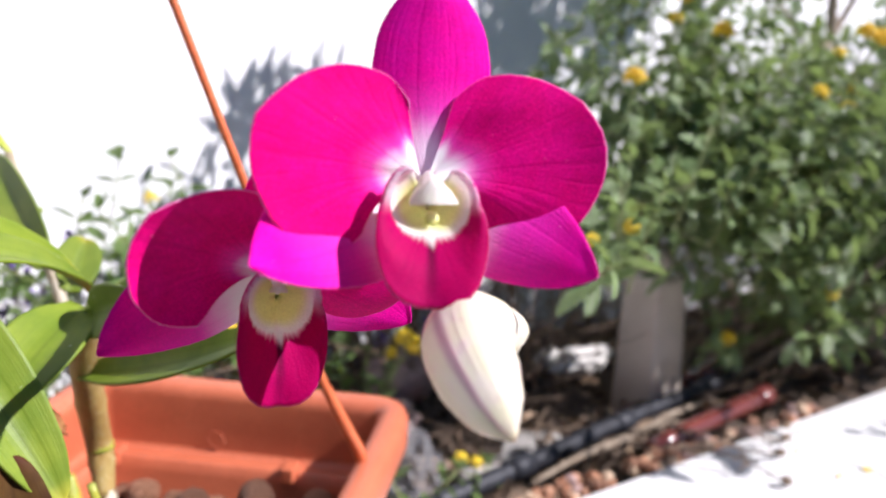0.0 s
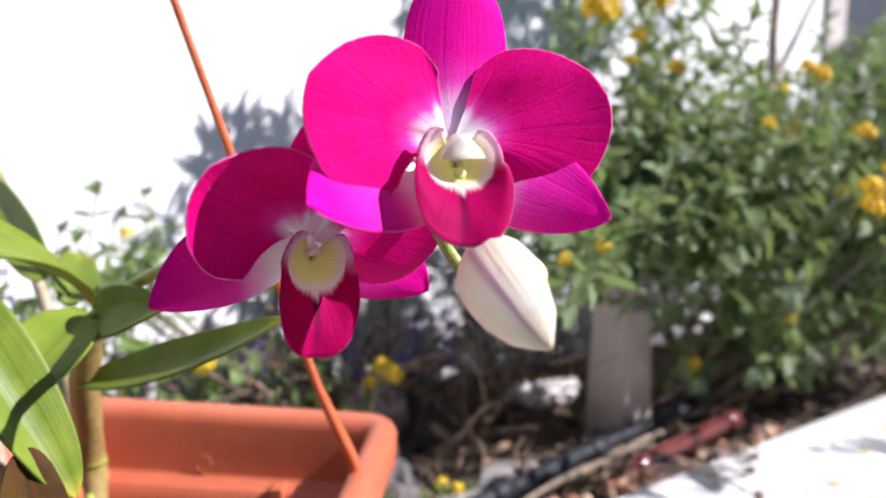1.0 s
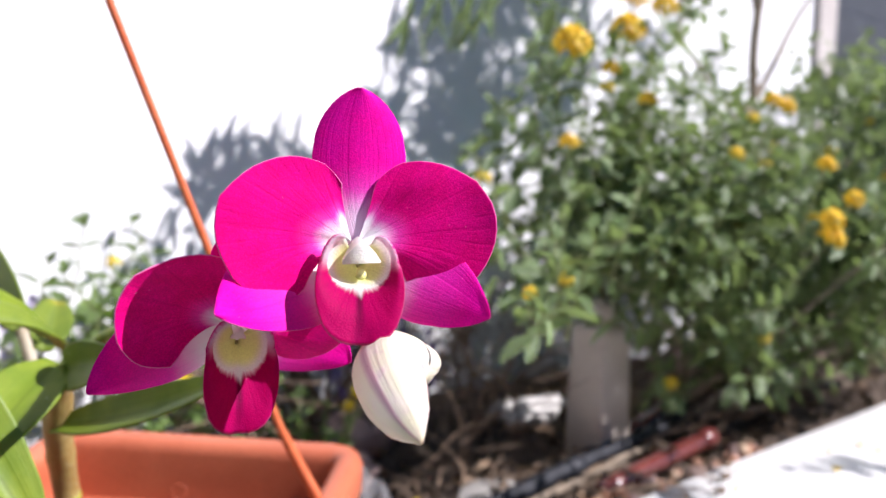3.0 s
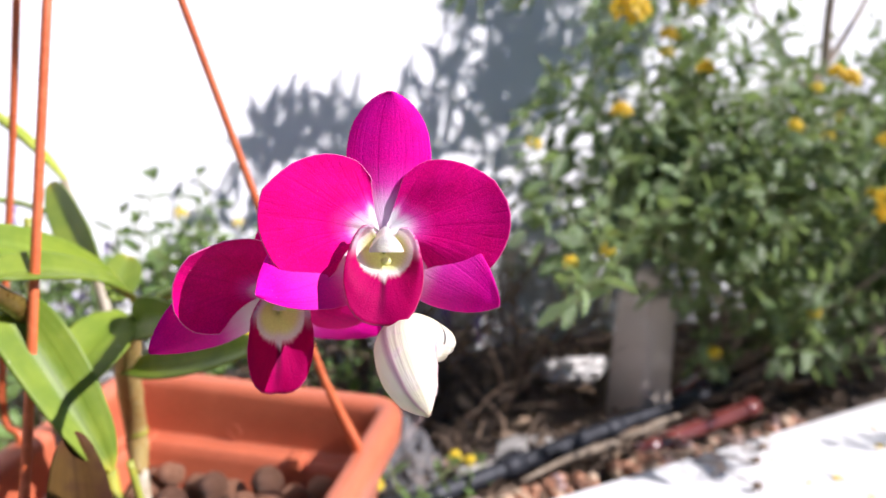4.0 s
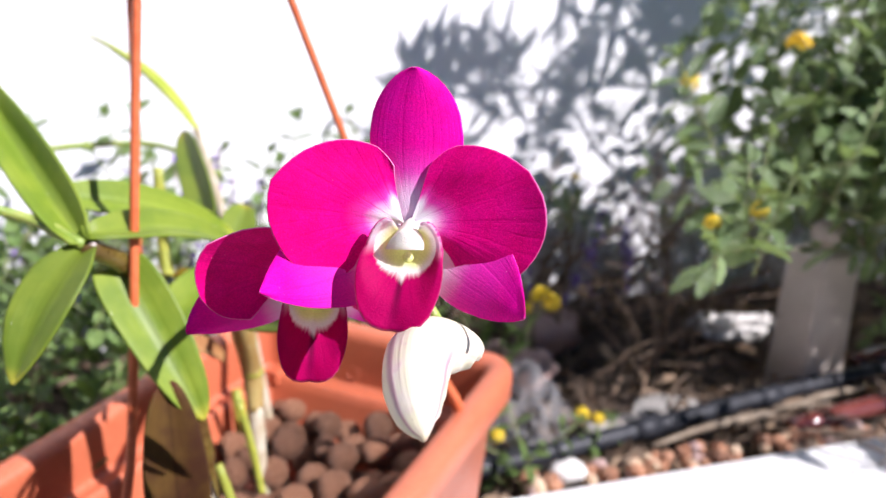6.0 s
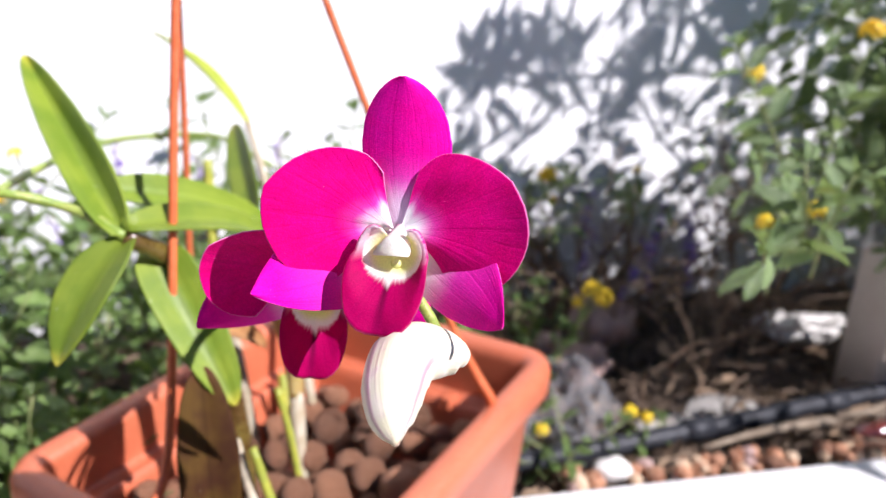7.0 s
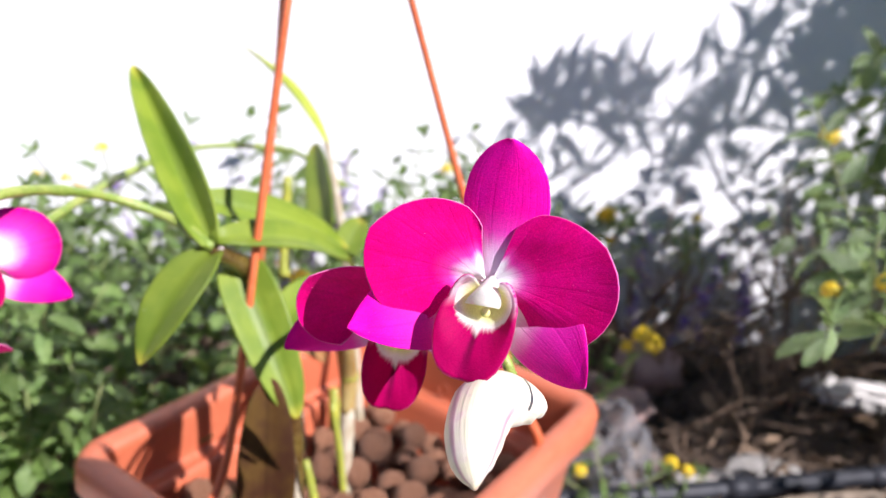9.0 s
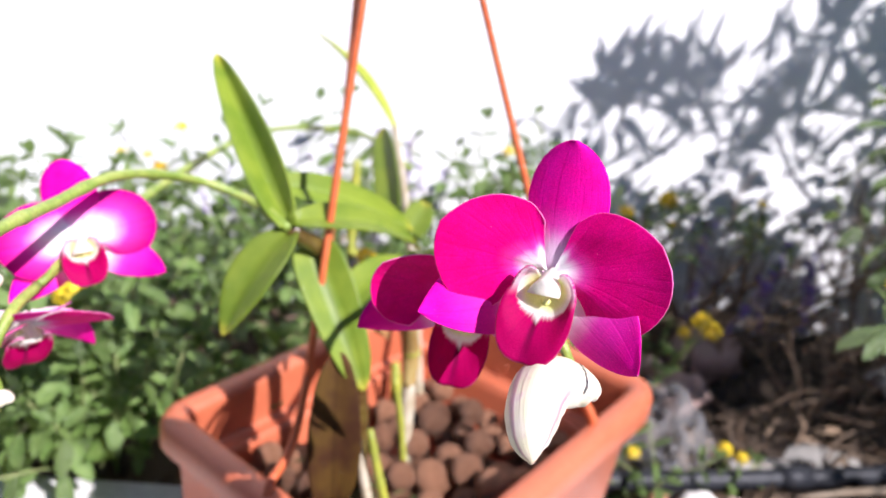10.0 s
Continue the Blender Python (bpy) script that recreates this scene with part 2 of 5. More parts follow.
PLASTER = surface("white wall paint", (0.80, 0.80, 0.80), (0.84, 0.84, 0.83), 6, 0.75, bump=0.2, fine=40, distance=0.0008, mottle=0.06)
RENDERED = surface("sand-coloured wall coat", (0.27, 0.23, 0.18), (0.34, 0.29, 0.23), 5, 0.85, bump=0.4, fine=40)
TILE = surface("white ledge tile", (0.74, 0.73, 0.70), (0.82, 0.81, 0.78), 9, 0.45, bump=0.15, fine=25, speckle=(0.66, 0.64, 0.60))
GROUT = surface("grout", (0.42, 0.40, 0.37), (0.52, 0.50, 0.46), 40, 0.85)
PAVING = surface("terrace screed", (0.075, 0.072, 0.068), (0.105, 0.10, 0.094), 5, 0.8, fine=30)
SOIL = surface("dry garden soil", (0.085, 0.058, 0.038), (0.16, 0.112, 0.076), 28, 0.95, bump=1.0, fine=12, distance=0.006, speckle=(0.15, 0.11, 0.075))
DEADLEAF = surface("dead leaves", (0.145, 0.090, 0.052), (0.24, 0.165, 0.100), 60, 0.8, vary="island", span=(0.35, 1.5), translucent=0.1)
TWIG = surface("dry twig", (0.155, 0.10, 0.062), (0.26, 0.18, 0.115), 60, 0.85, vary="object")
BARK = surface("shrub bark", (0.20, 0.15, 0.10), (0.30, 0.24, 0.17), 60, 0.85)
LANTANA = surface("dark green rough leaf", (0.120, 0.186, 0.076), (0.188, 0.260, 0.108), 90, 0.27, bump=0.8, fine=9, translucent=0.32, tcolor=(0.27, 0.37, 0.10), vary="object", span=(0.65, 1.35), distance=0.0012)
LANTANA_MANY = surface("dark green foliage", (0.120, 0.186, 0.076), (0.188, 0.260, 0.108), 90, 0.27, bump=0.8, fine=9, translucent=0.32, tcolor=(0.27, 0.37, 0.10), vary="island", span=(0.55, 1.4), distance=0.0012)
MINT = surface("mid green leaf", (0.106, 0.184, 0.042), (0.178, 0.262, 0.072), 90, 0.36, bump=0.8, fine=9, translucent=0.30, tcolor=(0.24, 0.36, 0.06), vary="object", span=(0.6, 1.3), distance=0.001)
MINT_MANY = surface("mid green foliage", (0.106, 0.184, 0.042), (0.178, 0.262, 0.072), 90, 0.36, bump=0.8, fine=9, translucent=0.30, tcolor=(0.24, 0.36, 0.06), vary="island", span=(0.5, 1.35), distance=0.001)
GREENSTEM = surface("green shoot", (0.16, 0.22, 0.06), (0.24, 0.26, 0.10), 90, 0.6)
YELLOW = surface("yellow florets", (0.93, 0.62, 0.008), (0.95, 0.74, 0.02), 300, 0.6, vary="island", span=(0.8, 1.1), translucent=0.2)
AMBER = surface("orange yellow florets", (0.98, 0.60, 0.006), (0.98, 0.70, 0.012), 300, 0.6, vary="island", span=(0.8, 1.1), translucent=0.2)
PURPLE = surface("violet florets", (0.16, 0.09, 0.36), (0.26, 0.17, 0.48), 300, 0.7, vary="island", span=(0.6, 1.3))
POST = surface("weathered cream plastic", (0.55, 0.47, 0.385), (0.62, 0.54, 0.45), 30, 0.55, fine=20, speckle=(0.45, 0.38, 0.30))
BLACKPIPE = surface("black irrigation pipe", (0.016, 0.017, 0.021), (0.034, 0.036, 0.042), 50, 0.5, bump=0.25, spec=0.25)
REDPIPE = surface("red brown pipe", (0.12, 0.026, 0.022), (0.18, 0.045, 0.036), 40, 0.14, bump=0.2, coat=0.6)
GRANITE = surface("pink stone", (0.42, 0.27, 0.235), (0.52, 0.37, 0.32), 60, 0.8, bump=0.8, distance=0.003)
PALESTONE = surface("pale flat stone", (0.27, 0.255, 0.23), (0.36, 0.335, 0.30), 40, 0.8, bump=0.5, distance=0.002)
WHITESTONE = surface("white limestone chip", (0.66, 0.63, 0.58), (0.74, 0.71, 0.66), 40, 0.8, bump=0.5, distance=0.002)
# grey of the slats, darkened to take in the shade that lies there
SHADED_SHUTTER = surface("blue grey metal", (0.085, 0.095, 0.11), (0.11, 0.12, 0.14), 20, 0.45)
FRAMING = surface("beige painted frame", (0.52, 0.47, 0.42), (0.58, 0.53, 0.48), 15, 0.6)


def plastic_film():
    n = Nodes("crumpled clear film")
    vec = n.add("ShaderNodeTexCoord").outputs["Object"]
    nor = n.bump(n.noise(vec, 60.0), 0.4, 0.002)
    g = n.t.nodes.new("ShaderNodeBsdfPrincipled")
    g.inputs["Base Color"].default_value = (0.40, 0.39, 0.39, 1)
    g.inputs["Roughness"].default_value = 0.22
    n.link(nor, g.inputs["Normal"])
    tr = n.t.nodes.new("ShaderNodeBsdfTransparent")
    tr.inputs[0].default_value = (0.9, 0.9, 0.9, 1)
    m = n.t.nodes.new("ShaderNodeMixShader")
    m.inputs[0].default_value = 0.18
    n.link(tr.outputs[0], m.inputs[1])
    n.link(g.outputs[0], m.inputs[2])
    out = n.t.nodes.new("ShaderNodeOutputMaterial")
    n.link(m.outputs[0], out.inputs["Surface"])
    return n.mat


FILM = plastic_film()


# ---- building helpers ----
def thing(name, base, label, category, group="", kind=""):
    """A top-level Empty at the base of a thing."""
    ob = new(name)
    ob.empty_display_size = 0.02
    ob.matrix_basis = Matrix.Translation(base)
    return tagged(ob, label, category, group, kind)


def to_mesh(name, bm, material, smooth=True):
    me = bpy.data.meshes.new(name)
    bm.to_mesh(me)
    bm.free()
    me.materials.append(material)
    if smooth:
        me.polygons.foreach_set("use_smooth", [True] * len(me.polygons))
    return me


def part(name, bm, material, parent=None, label="", m=None, thick=0.0, smooth=True, kind=""):
    """One bmesh as one object, in world coordinates under a thing, or in the part's own under a part."""
    me = bm if isinstance(bm, bpy.types.Mesh) else to_mesh(name, bm, material, smooth)
    ob = new(name, me)
    if parent is not None:
        ob.parent = parent
        if parent.type == "EMPTY":
            ob.matrix_parent_inverse = parent.matrix_basis.inverted()
    if m is not None:
        ob.matrix_basis = m
    if thick:
        mod = ob.modifiers.new("thickness", "SOLIDIFY")
        mod.thickness, mod.offset = thick, 0.0
    return tagged(ob, label, kind=kind)


def grid(bm, rows, uvs=None, close=False):
    """Faces between rows of points; rows may be closed rings."""
    layer = bm.loops.layers.uv.verify()
    verts = [[bm.verts.new(p) for p in row] for row in rows]
    n = len(rows[0])
    for i in range(len(rows) - 1):
        for j in range(n if close else n - 1):
            k = (j + 1) % n
            try:
                f = bm.faces.new((verts[i][j], verts[i][k], verts[i + 1][k], verts[i + 1][j]))
            except ValueError:
                continue
            for loop, (a, b) in zip(f.loops, ((i, j), (i, j + 1), (i + 1, j + 1), (i + 1, j))):
                loop[layer].uv = (b / (n if close else n - 1), a / (len(rows) - 1)) if uvs is None else uvs(a, b)
    return verts


def spline(points, per=6):
    """A smooth line through the points (Catmull-Rom)."""
    pts = [Vector(p) for p in points]
    pts = [2 * pts[0] - pts[1]] + pts + [2 * pts[-1] - pts[-2]]
    out = []
    for i in range(1, len(pts) - 2):
        a, b, c, d = pts[i - 1 : i + 3]
        for k in range(per):
            t = k / per
            out.append(0.5 * (2 * b + (c - a) * t + (2 * a - 5 * b + 4 * c - d) * t * t + (3 * b - a - 3 * c + d) * t**3))
    out.append(pts[-2])
    return out


def tube(bm, points, radii, sides=10, per=6, caps=True, lumps=None):
    """A bent round bar; radii as many as points, or one."""
    line = spline(points, per) if per > 1 else [Vector(p) for p in points]
    if isinstance(radii, (int, float)):
        radii = [radii] * len(points)
    span = np.linspace(0, len(points) - 1, len(line))
    rads = np.interp(span, range(len(points)), radii)
    side = None
    rows = []
    for i, p in enumerate(line):
        d = (line[min(i + 1, len(line) - 1)] - line[max(i - 1, 0)]).normalized()
        if side is None:
            side = d.cross(Vector((0.31, 0.2, 0.93)))
            if side.length < 0.1:
                side = d.cross(Vector((1, 0, 0)))
        side = (side - d * side.dot(d)).normalized()
        up = d.cross(side)
        ring = []
        for k in range(sides):
            a = 2 * math.pi * k / sides
            r = rads[i] * (lumps(i / (len(line) - 1), a) if lumps else 1.0)
            ring.append(p + side * math.cos(a) * r + up * math.sin(a) * r)
        rows.append(ring)
    verts = grid(bm, rows, close=True)
    if caps:
        for ring in (list(reversed(verts[0])), verts[-1]):
            try:
                bm.faces.new(ring)
            except ValueError:
                pass
    return verts


def bar(points, radii, sides=10, per=6, lumps=None):
    bm = bmesh.new()
    tube(bm, points, radii, sides, per, True, lumps)
    return bm


def box(bm, lo, hi, bevel=0.0):
    made = bmesh.ops.create_cube(bm, size=1.0)
    lo, hi = Vector(lo), Vector(hi)
    for v in made["verts"]:
        v.co = Vector(((lo + hi)[k] / 2 + v.co[k] * (hi - lo)[k] for k in range(3)))
    if bevel:
        edges = list({e for v in made["verts"] for e in v.link_edges})
        bmesh.ops.bevel(bm, geom=edges, offset=bevel, segments=2, affect="EDGES", profile=0.6)
    return bm


def boxed(lo, hi, bevel=0.0):
    return box(bmesh.new(), lo, hi, bevel)


def facing(origin, front, up):
    """A pose whose Z looks along front and whose Y is up."""
    z = Vector(front).normalized()
    x = Vector(up).cross(z).normalized()
    y = z.cross(x)
    m = Matrix((x, y, z)).transposed().to_4x4()
    m.translation = Vector(origin)
    return m


def rock(center, size, seed, rough=0.25, cuts=2):
    """A stone: an icosphere pushed about by noise and squashed."""
    bm = bmesh.new()
    bmesh.ops.create_icosphere(bm, subdivisions=cuts, radius=1.0)
    for v in bm.verts:
        w = 1 + rough * noise.noise(v.co * 1.3 + Vector((seed * 7.1, seed * 3.3, 0))) + 0.4 * rough * noise.noise(v.co * 3.1 + Vector((seed, 0, 0)))
        v.co = Vector((v.co.x * size[0] * w, v.co.y * size[1] * w, v.co.z * size[2] * w)) + Vector(center)
    return bm


# ---- setting ----
LEDGE_TOP, LEDGE_BACK, LEDGE_FRONT, WALL_Y, SOIL_Z = 0.25, 0.308, 0.11, 0.655, 0.228

LEDGE_SLANT = -0.036


def ledge_edge(x):
    """Where the ledge ends towards the bed: it runs at a slight angle to the wall."""
    return LEDGE_BACK + LEDGE_SLANT * (x - 0.26)


def slanted(bm, pivot=0.26):
    for v in bm.verts:
        v.co.y += LEDGE_SLANT * (v.co.x - pivot)
    return bm


bm = bmesh.new()
grid(bm, [[(-40 + 80 * i / 8, -40 + 80 * j / 8, 0.0) for i in range(9)] for j in range(9)])
tagged(part("ground", bm, PAVING), "grey screed terrace floor in front of the bed", "ground", kind="structure")

wall = tagged(part("wall_north", boxed((-6, WALL_Y, 0), (1.55, WALL_Y + 0.2, 2.6)), PLASTER, smooth=False), "sunlit white painted garden wall behind the bed", "wall", kind="structure")
tagged(part("wall_north_end", boxed((2.7, WALL_Y, 0), (8, WALL_Y + 0.2, 2.6)), PLASTER, smooth=False), "white painted garden wall past the shuttered opening", "wall", kind="structure")
# plain wall added out of view; its tone sets the fill from the front
tagged(part("wall_house", boxed((-6, -5.2, 0), (8, -5.0, 2.8)), RENDERED, smooth=False), "plain sand-coloured wall added out of view across the terrace", "wall", kind="structure")

# the dark slats also stand in for the shaded stretch past the wall
door = thing("door_1", (2.16, WALL_Y + 0.1, 0), "blue grey shutter in a beige painted frame, its dark tone partly shade", "door", kind="structure")
part("door_frame", boxed((1.55, WALL_Y - 0.012, 0.0), (1.63, WALL_Y + 0.21, 2.3), 0.004), FRAMING, door, smooth=False)
part("door_frame", boxed((2.62, WALL_Y - 0.012, 0.0), (2.70, WALL_Y + 0.21, 2.3), 0.004), FRAMING, door, smooth=False)
part("lintel", boxed((1.55, WALL_Y - 0.012, 2.3), (2.70, WALL_Y + 0.21, 2.6), 0.004), FRAMING, door, smooth=False)
part("backing", boxed((1.63, WALL_Y + 0.12, 0.0), (2.62, WALL_Y + 0.14, 2.3)), SHADED_SHUTTER, door, smooth=False)
slat_me = to_mesh("slat", boxed((1.635, -0.012, -0.05), (2.615, 0.012, 0.05), 0.004), SHADED_SHUTTER, False)
for k in range(20):
    part("slat", slat_me, SHADED_SHUTTER, door, m=pose(0, WALL_Y + 0.10, 0.10 + 0.112 * k, 18, 0, 0))

ledge = thing("ledge", (0, 0.2, 0), "white tiled ledge along the front of the flower bed", "ledge", kind="structure")
part("ledge_wall", slanted(boxed((-6, LEDGE_FRONT + 0.02, 0.0), (8, LEDGE_BACK - 0.012, LEDGE_TOP - 0.025))), PLASTER, ledge, smooth=False)
part("grout_bed", slanted(boxed((-6, LEDGE_FRONT + 0.002, LEDGE_TOP - 0.025), (8, LEDGE_BACK - 0.002, LEDGE_TOP - 0.002))), GROUT, ledge, smooth=False)
TILE_LONG = 0.45
tile_me = to_mesh("tile", slanted(boxed((-TILE_LONG / 2 + 0.001, LEDGE_FRONT, LEDGE_TOP - 0.022), (TILE_LONG / 2 - 0.001, LEDGE_BACK, LEDGE_TOP), 0.0018), 0.0), TILE, False)
for k in range(-6, 9):
    part("tile", tile_me, TILE, ledge, m=pose(0.385 + TILE_LONG * k, LEDGE_SLANT * (0.125 + TILE_LONG * k), 0))

bm = bmesh.new()
rows = []
for j in range(46):
    row = []
    for i in range(260):
        x = -1.2 + 3.4 * i / 259 if 0 < i < 259 else (-6.0 if i == 0 else 8.0)
        y = ledge_edge(x) - 0.01 + (WALL_Y + 0.01 - ledge_edge(x)) * j / 45
        z = SOIL_Z - 0.012 + 0.016 * noise.noise(Vector((x * 9, y * 9, 0))) + 0.007 * noise.noise(Vector((x * 40, y * 40, 3))) + 0.012 * max(0, (y - 0.45) / 0.2)
        row.append((x, y, z))
    rows.append(row)
grid(bm, rows)
tagged(part("soil", bm, SOIL), "dry dark soil of the narrow flower bed", "soil", kind="structure")


# ---- planter ----
RIM_L, RIM_N, RIM_R, RIM_F = (Vector(p) for p in ((-0.0172, 0.260, 0.340), (0.1016, 0.1478, 0.3375), (0.2425, 0.2864, 0.3515), (0.1240, 0.3986, 0.3605)))
RIM_C = (RIM_L + RIM_N + RIM_R + RIM_F) / 4
EX, EY = (RIM_N - RIM_L).normalized(), (RIM_F - RIM_L).normalized()
HALF_X, HALF_Y = (RIM_N - RIM_L).length / 2, (RIM_F - RIM_L).length / 2
FX, FY = Vector((EX.x, EX.y, 0)).normalized(), Vector((EY.x, EY.y, 0)).normalized()
POT_BASE = Vector((RIM_C.x - 0.004, RIM_C.y - 0.004, LEDGE_TOP + 0.001))


def pot_point(u, v, h):
    """A point of the tub's body from metres across its rim: h 0 at the base, 1 at the rim."""
    low = POT_BASE + 0.91 * (FX * u + FY * v)
    top = RIM_C + EX * u + EY * v
    return low.lerp(top, h)


def pot_loop(h, out, radius=0.014, per=5):
    a, b = HALF_X + out, HALF_Y + out
    r = max(0.003, radius + out)
    pts = []
    for cx, cy, start in ((a - r, b - r, 0), (-a + r, b - r, 90), (-a + r, -b + r, 180), (a - r, -b + r, 270)):
        for k in range(per + 1):
            t = radians(start + 90 * k / per)
            pts.append(pot_point(cx + r * math.cos(t), cy + r * math.sin(t), h))
    return pts


planter = thing("planter", POT_BASE, "square terracotta-coloured plastic hanging planter standing on the ledge", "planter")
bm = bmesh.new()
loops = [(0.0, -0.004), (0.02, -0.002), (0.80, -0.002), (0.815, 0.002), (0.82, 0.0045), (0.84, 0.0065), (0.95, 0.0055), (0.985, 0.0035), (1.0, 0.0), (1.0, -0.004), (0.985, -0.0072), (0.965, -0.0083), (0.95, -0.0086), (0.93, -0.0085), (0.80, -0.0067),
         (0.70, -0.0052), (0.688, -0.0051), (0.680, -0.0056), (0.668, -0.008), (0.663, -0.0100), (0.668, -0.0112), (0.668, -0.0125), (0.655, -0.0140), (0.60, -0.0145), (0.06, -0.015)]
vs = grid(bm, [pot_loop(h, o) for h, o in loops], close=True)
bm.faces.new(list(reversed(vs[0])))
bm.faces.new(vs[-1])
part("tub", bm, TERRACOTTA, planter)
for u in (-0.064, 0.030):
    p = pot_point(u, HALF_Y - 0.0125, 0.655)
    bm = boxed((-0.0035, -0.004, -0.006), (0.0035, 0.004, 0.0045), 0.0012)
    bm.transform(facing(p, -FY, (0, 0, 1)))
    part("bracket", bm, TERRACOTTA, planter, "small moulded block on the inner step", smooth=False)
bm = bmesh.new()
c = pot_point(-0.012, HALF_Y - 0.0066, 0.745)
tube(bm, [c + FX * 0.0042 * math.cos(math.tau * k / 20) + Vector((0, 0, 0.0042 * math.sin(math.tau * k / 20))) for k in range(21)], [0.0003] * 21, 5, 1)
part("mould_mark", bm, TERRACOTTA, planter, "round moulding mark on the inner wall")

# three-strand hanger
APEX = Vector((0.0800, 0.2505, 0.647))
hanger = thing("wire_hanger", (0.198, 0.252, 0.35), "three orange coated wires that hold the planter", "hanger")
hole_r, hole_f, hole_b = Vector((0.1982, 0.2520, 0.3465)), pot_point(0.004, -HALF_Y + 0.001, 1.0), pot_point(-HALF_X + 0.001, 0.008, 1.0)
part("strand", bar([hole_r + Vector((0, 0, -0.014)), hole_r + Vector((0.001, 0.0, 0.003)), (0.1908, 0.2488, 0.366), (0.1815, 0.2476, 0.384), (0.1740, 0.2479, 0.402), (0.130, 0.2495, 0.516), APEX], [0.0022, 0.0027, 0.0025, 0.0021, 0.0016, 0.0015, 0.0015], 10), WIRE, hanger)
part("strand", bar([hole_f + Vector((0, 0, -0.014)), hole_f + Vector((0.0, 0.002, 0.003)), (0.0552, 0.2234, 0.362), (0.0664, 0.2350, 0.49), APEX], [0.0022, 0.0022, 0.0019, 0.0016, 0.0015], 10), WIRE, hanger)
part("strand", bar([hole_b + Vector((0, 0, -0.014)), hole_b + Vector((0.002, 0.0, 0.003)), (0.0551, 0.3370, 0.372), (0.0624, 0.3070, 0.49), (0.0692, 0.2790, 0.60), APEX], [0.0022, 0.0022, 0.0017, 0.0015, 0.0015, 0.0015], 10), WIRE, hanger)
part("hook", bar([APEX + Vector((0, 0, -0.012)), APEX + Vector((0.001, 0, 0.03)), APEX + Vector((0.014, 0, 0.05)), APEX + Vector((0.03, 0, 0.03)), APEX + Vector((0.024, 0, 0.012))], 0.0019, 8), WIRE, hanger)

# clay pebbles
pebbles = thing("clay_pebbles", pot_point(0, 0, 0.4), "round brown fired clay pebbles filling the planter", "pebbles")
variants = []
for s in range(5):
    bm = bmesh.new()
    bmesh.ops.create_icosphere(bm, subdivisions=2, radius=1.0)
    for v in bm.verts:
        v.co *= 1 + 0.13 * noise.noise(v.co * 1.2 + Vector((s * 5.0, 0, 0))) + 0.06 * noise.noise(v.co * 3.6 + Vector((0, s * 3.0, 0)))
    variants.append(to_mesh("pebble", bm, CLAY))
rng = random.Random(5)
placed = []
for layer, (h, count) in enumerate(((0.40, 90), (0.52, 90), (0.60, 60))):
    for _ in range(4000):
        if sum(1 for q in placed if q[2] == layer) >= count:
            break
        r = rng.uniform(0.0078, 0.0128)
        u, v = rng.uniform(-HALF_X + 0.018 + r, HALF_X - 0.018 - r), rng.uniform(-HALF_Y + 0.018 + r, HALF_Y - 0.018 - r)
        p = pot_point(u, v, h) + Vector((0, 0, rng.uniform(-0.003, 0.003)))
        if all((p - q[0]).length > 0.88 * (r + q[1]) for q in placed):
            placed.append((p, r, layer))
for p, r, _ in placed:
    turn = Euler((rng.uniform(0, 6), rng.uniform(0, 6), rng.uniform(0, 6)))
    part("pebble", variants[rng.randrange(5)], CLAY, pebbles, m=Matrix.LocRotScale(p, turn, (r, r, r * rng.uniform(0.82, 1.0))))
bm = bmesh.new()
for _ in range(140):
    p = pot_point(0.006 + rng.gauss(0, 0.018), -0.045 + rng.gauss(0, 0.006), 0.64)
    d = Vector((rng.uniform(-1, 1), rng.uniform(-1, 1), rng.uniform(-0.2, 0.6))) * 0.006
    tube(bm, [p, p + d * 0.5 + Vector((0, 0, 0.0008)), p + d], [0.0005, 0.0005, 0.0002], 4, 2)
tagged(part("moss", bm, MOSS), "thin strands of moss over the clay pebbles", "moss", kind="stuff")


# ---- orchid ----
def blade(length, width, a, b, claw=0.12, cup=0.0, bend=0.0, sway=0.0, ripple=0.0, seed=0, ns=18, nu=12, fold=0.0, other=None, ragged=0.015):
    """A petal or leaf on a grid: y runs along it, x across, z to its front. a, b: how fast it widens and closes;
    other: the same for its left half, where the halves differ."""
    bm = bmesh.new()
    sides = ((a, b), other or (a, b))
    rows = []
    for i in range(ns + 1):
        s = (i / ns) ** 0.9
        s = 0.5 - 0.5 * math.cos(math.pi * s) if i > ns * 0.6 else s
        s = min(s, 0.9995)
        halves = []
        for p, q in sides:
            peak = (p / (p + q)) ** p * (q / (p + q)) ** q
            halves.append(width / 2 * max(s**p * (1 - s) ** q / peak, claw * (1 - s) ** 3))
        row = []
        for j in range(nu + 1):
            u = -1 + 2 * j / nu
            u = 1.5 * u - 0.5 * u**3
            half = halves[0] if u >= 0 else halves[1]
            edge = 1 + ragged * (noise.noise(Vector((seed * 3.7 + s * 7, u * 2, 0))) + 0.5 * noise.noise(Vector((seed * 1.7 + s * 19, u * 2, 4))))
            x = u * half * edge + sway * s * s
            z = bend * s * s + cup * (u * u) * half / (width / 2) + fold * abs(u) * half / (width / 2)
            z += ripple * noise.noise(Vector((u * 1.6 + seed * 5, s * 3.0, seed))) * (0.3 + abs(u)) * s
            row.append((x, length * s, z))
        rows.append(row)
    grid(bm, rows)
    return bm


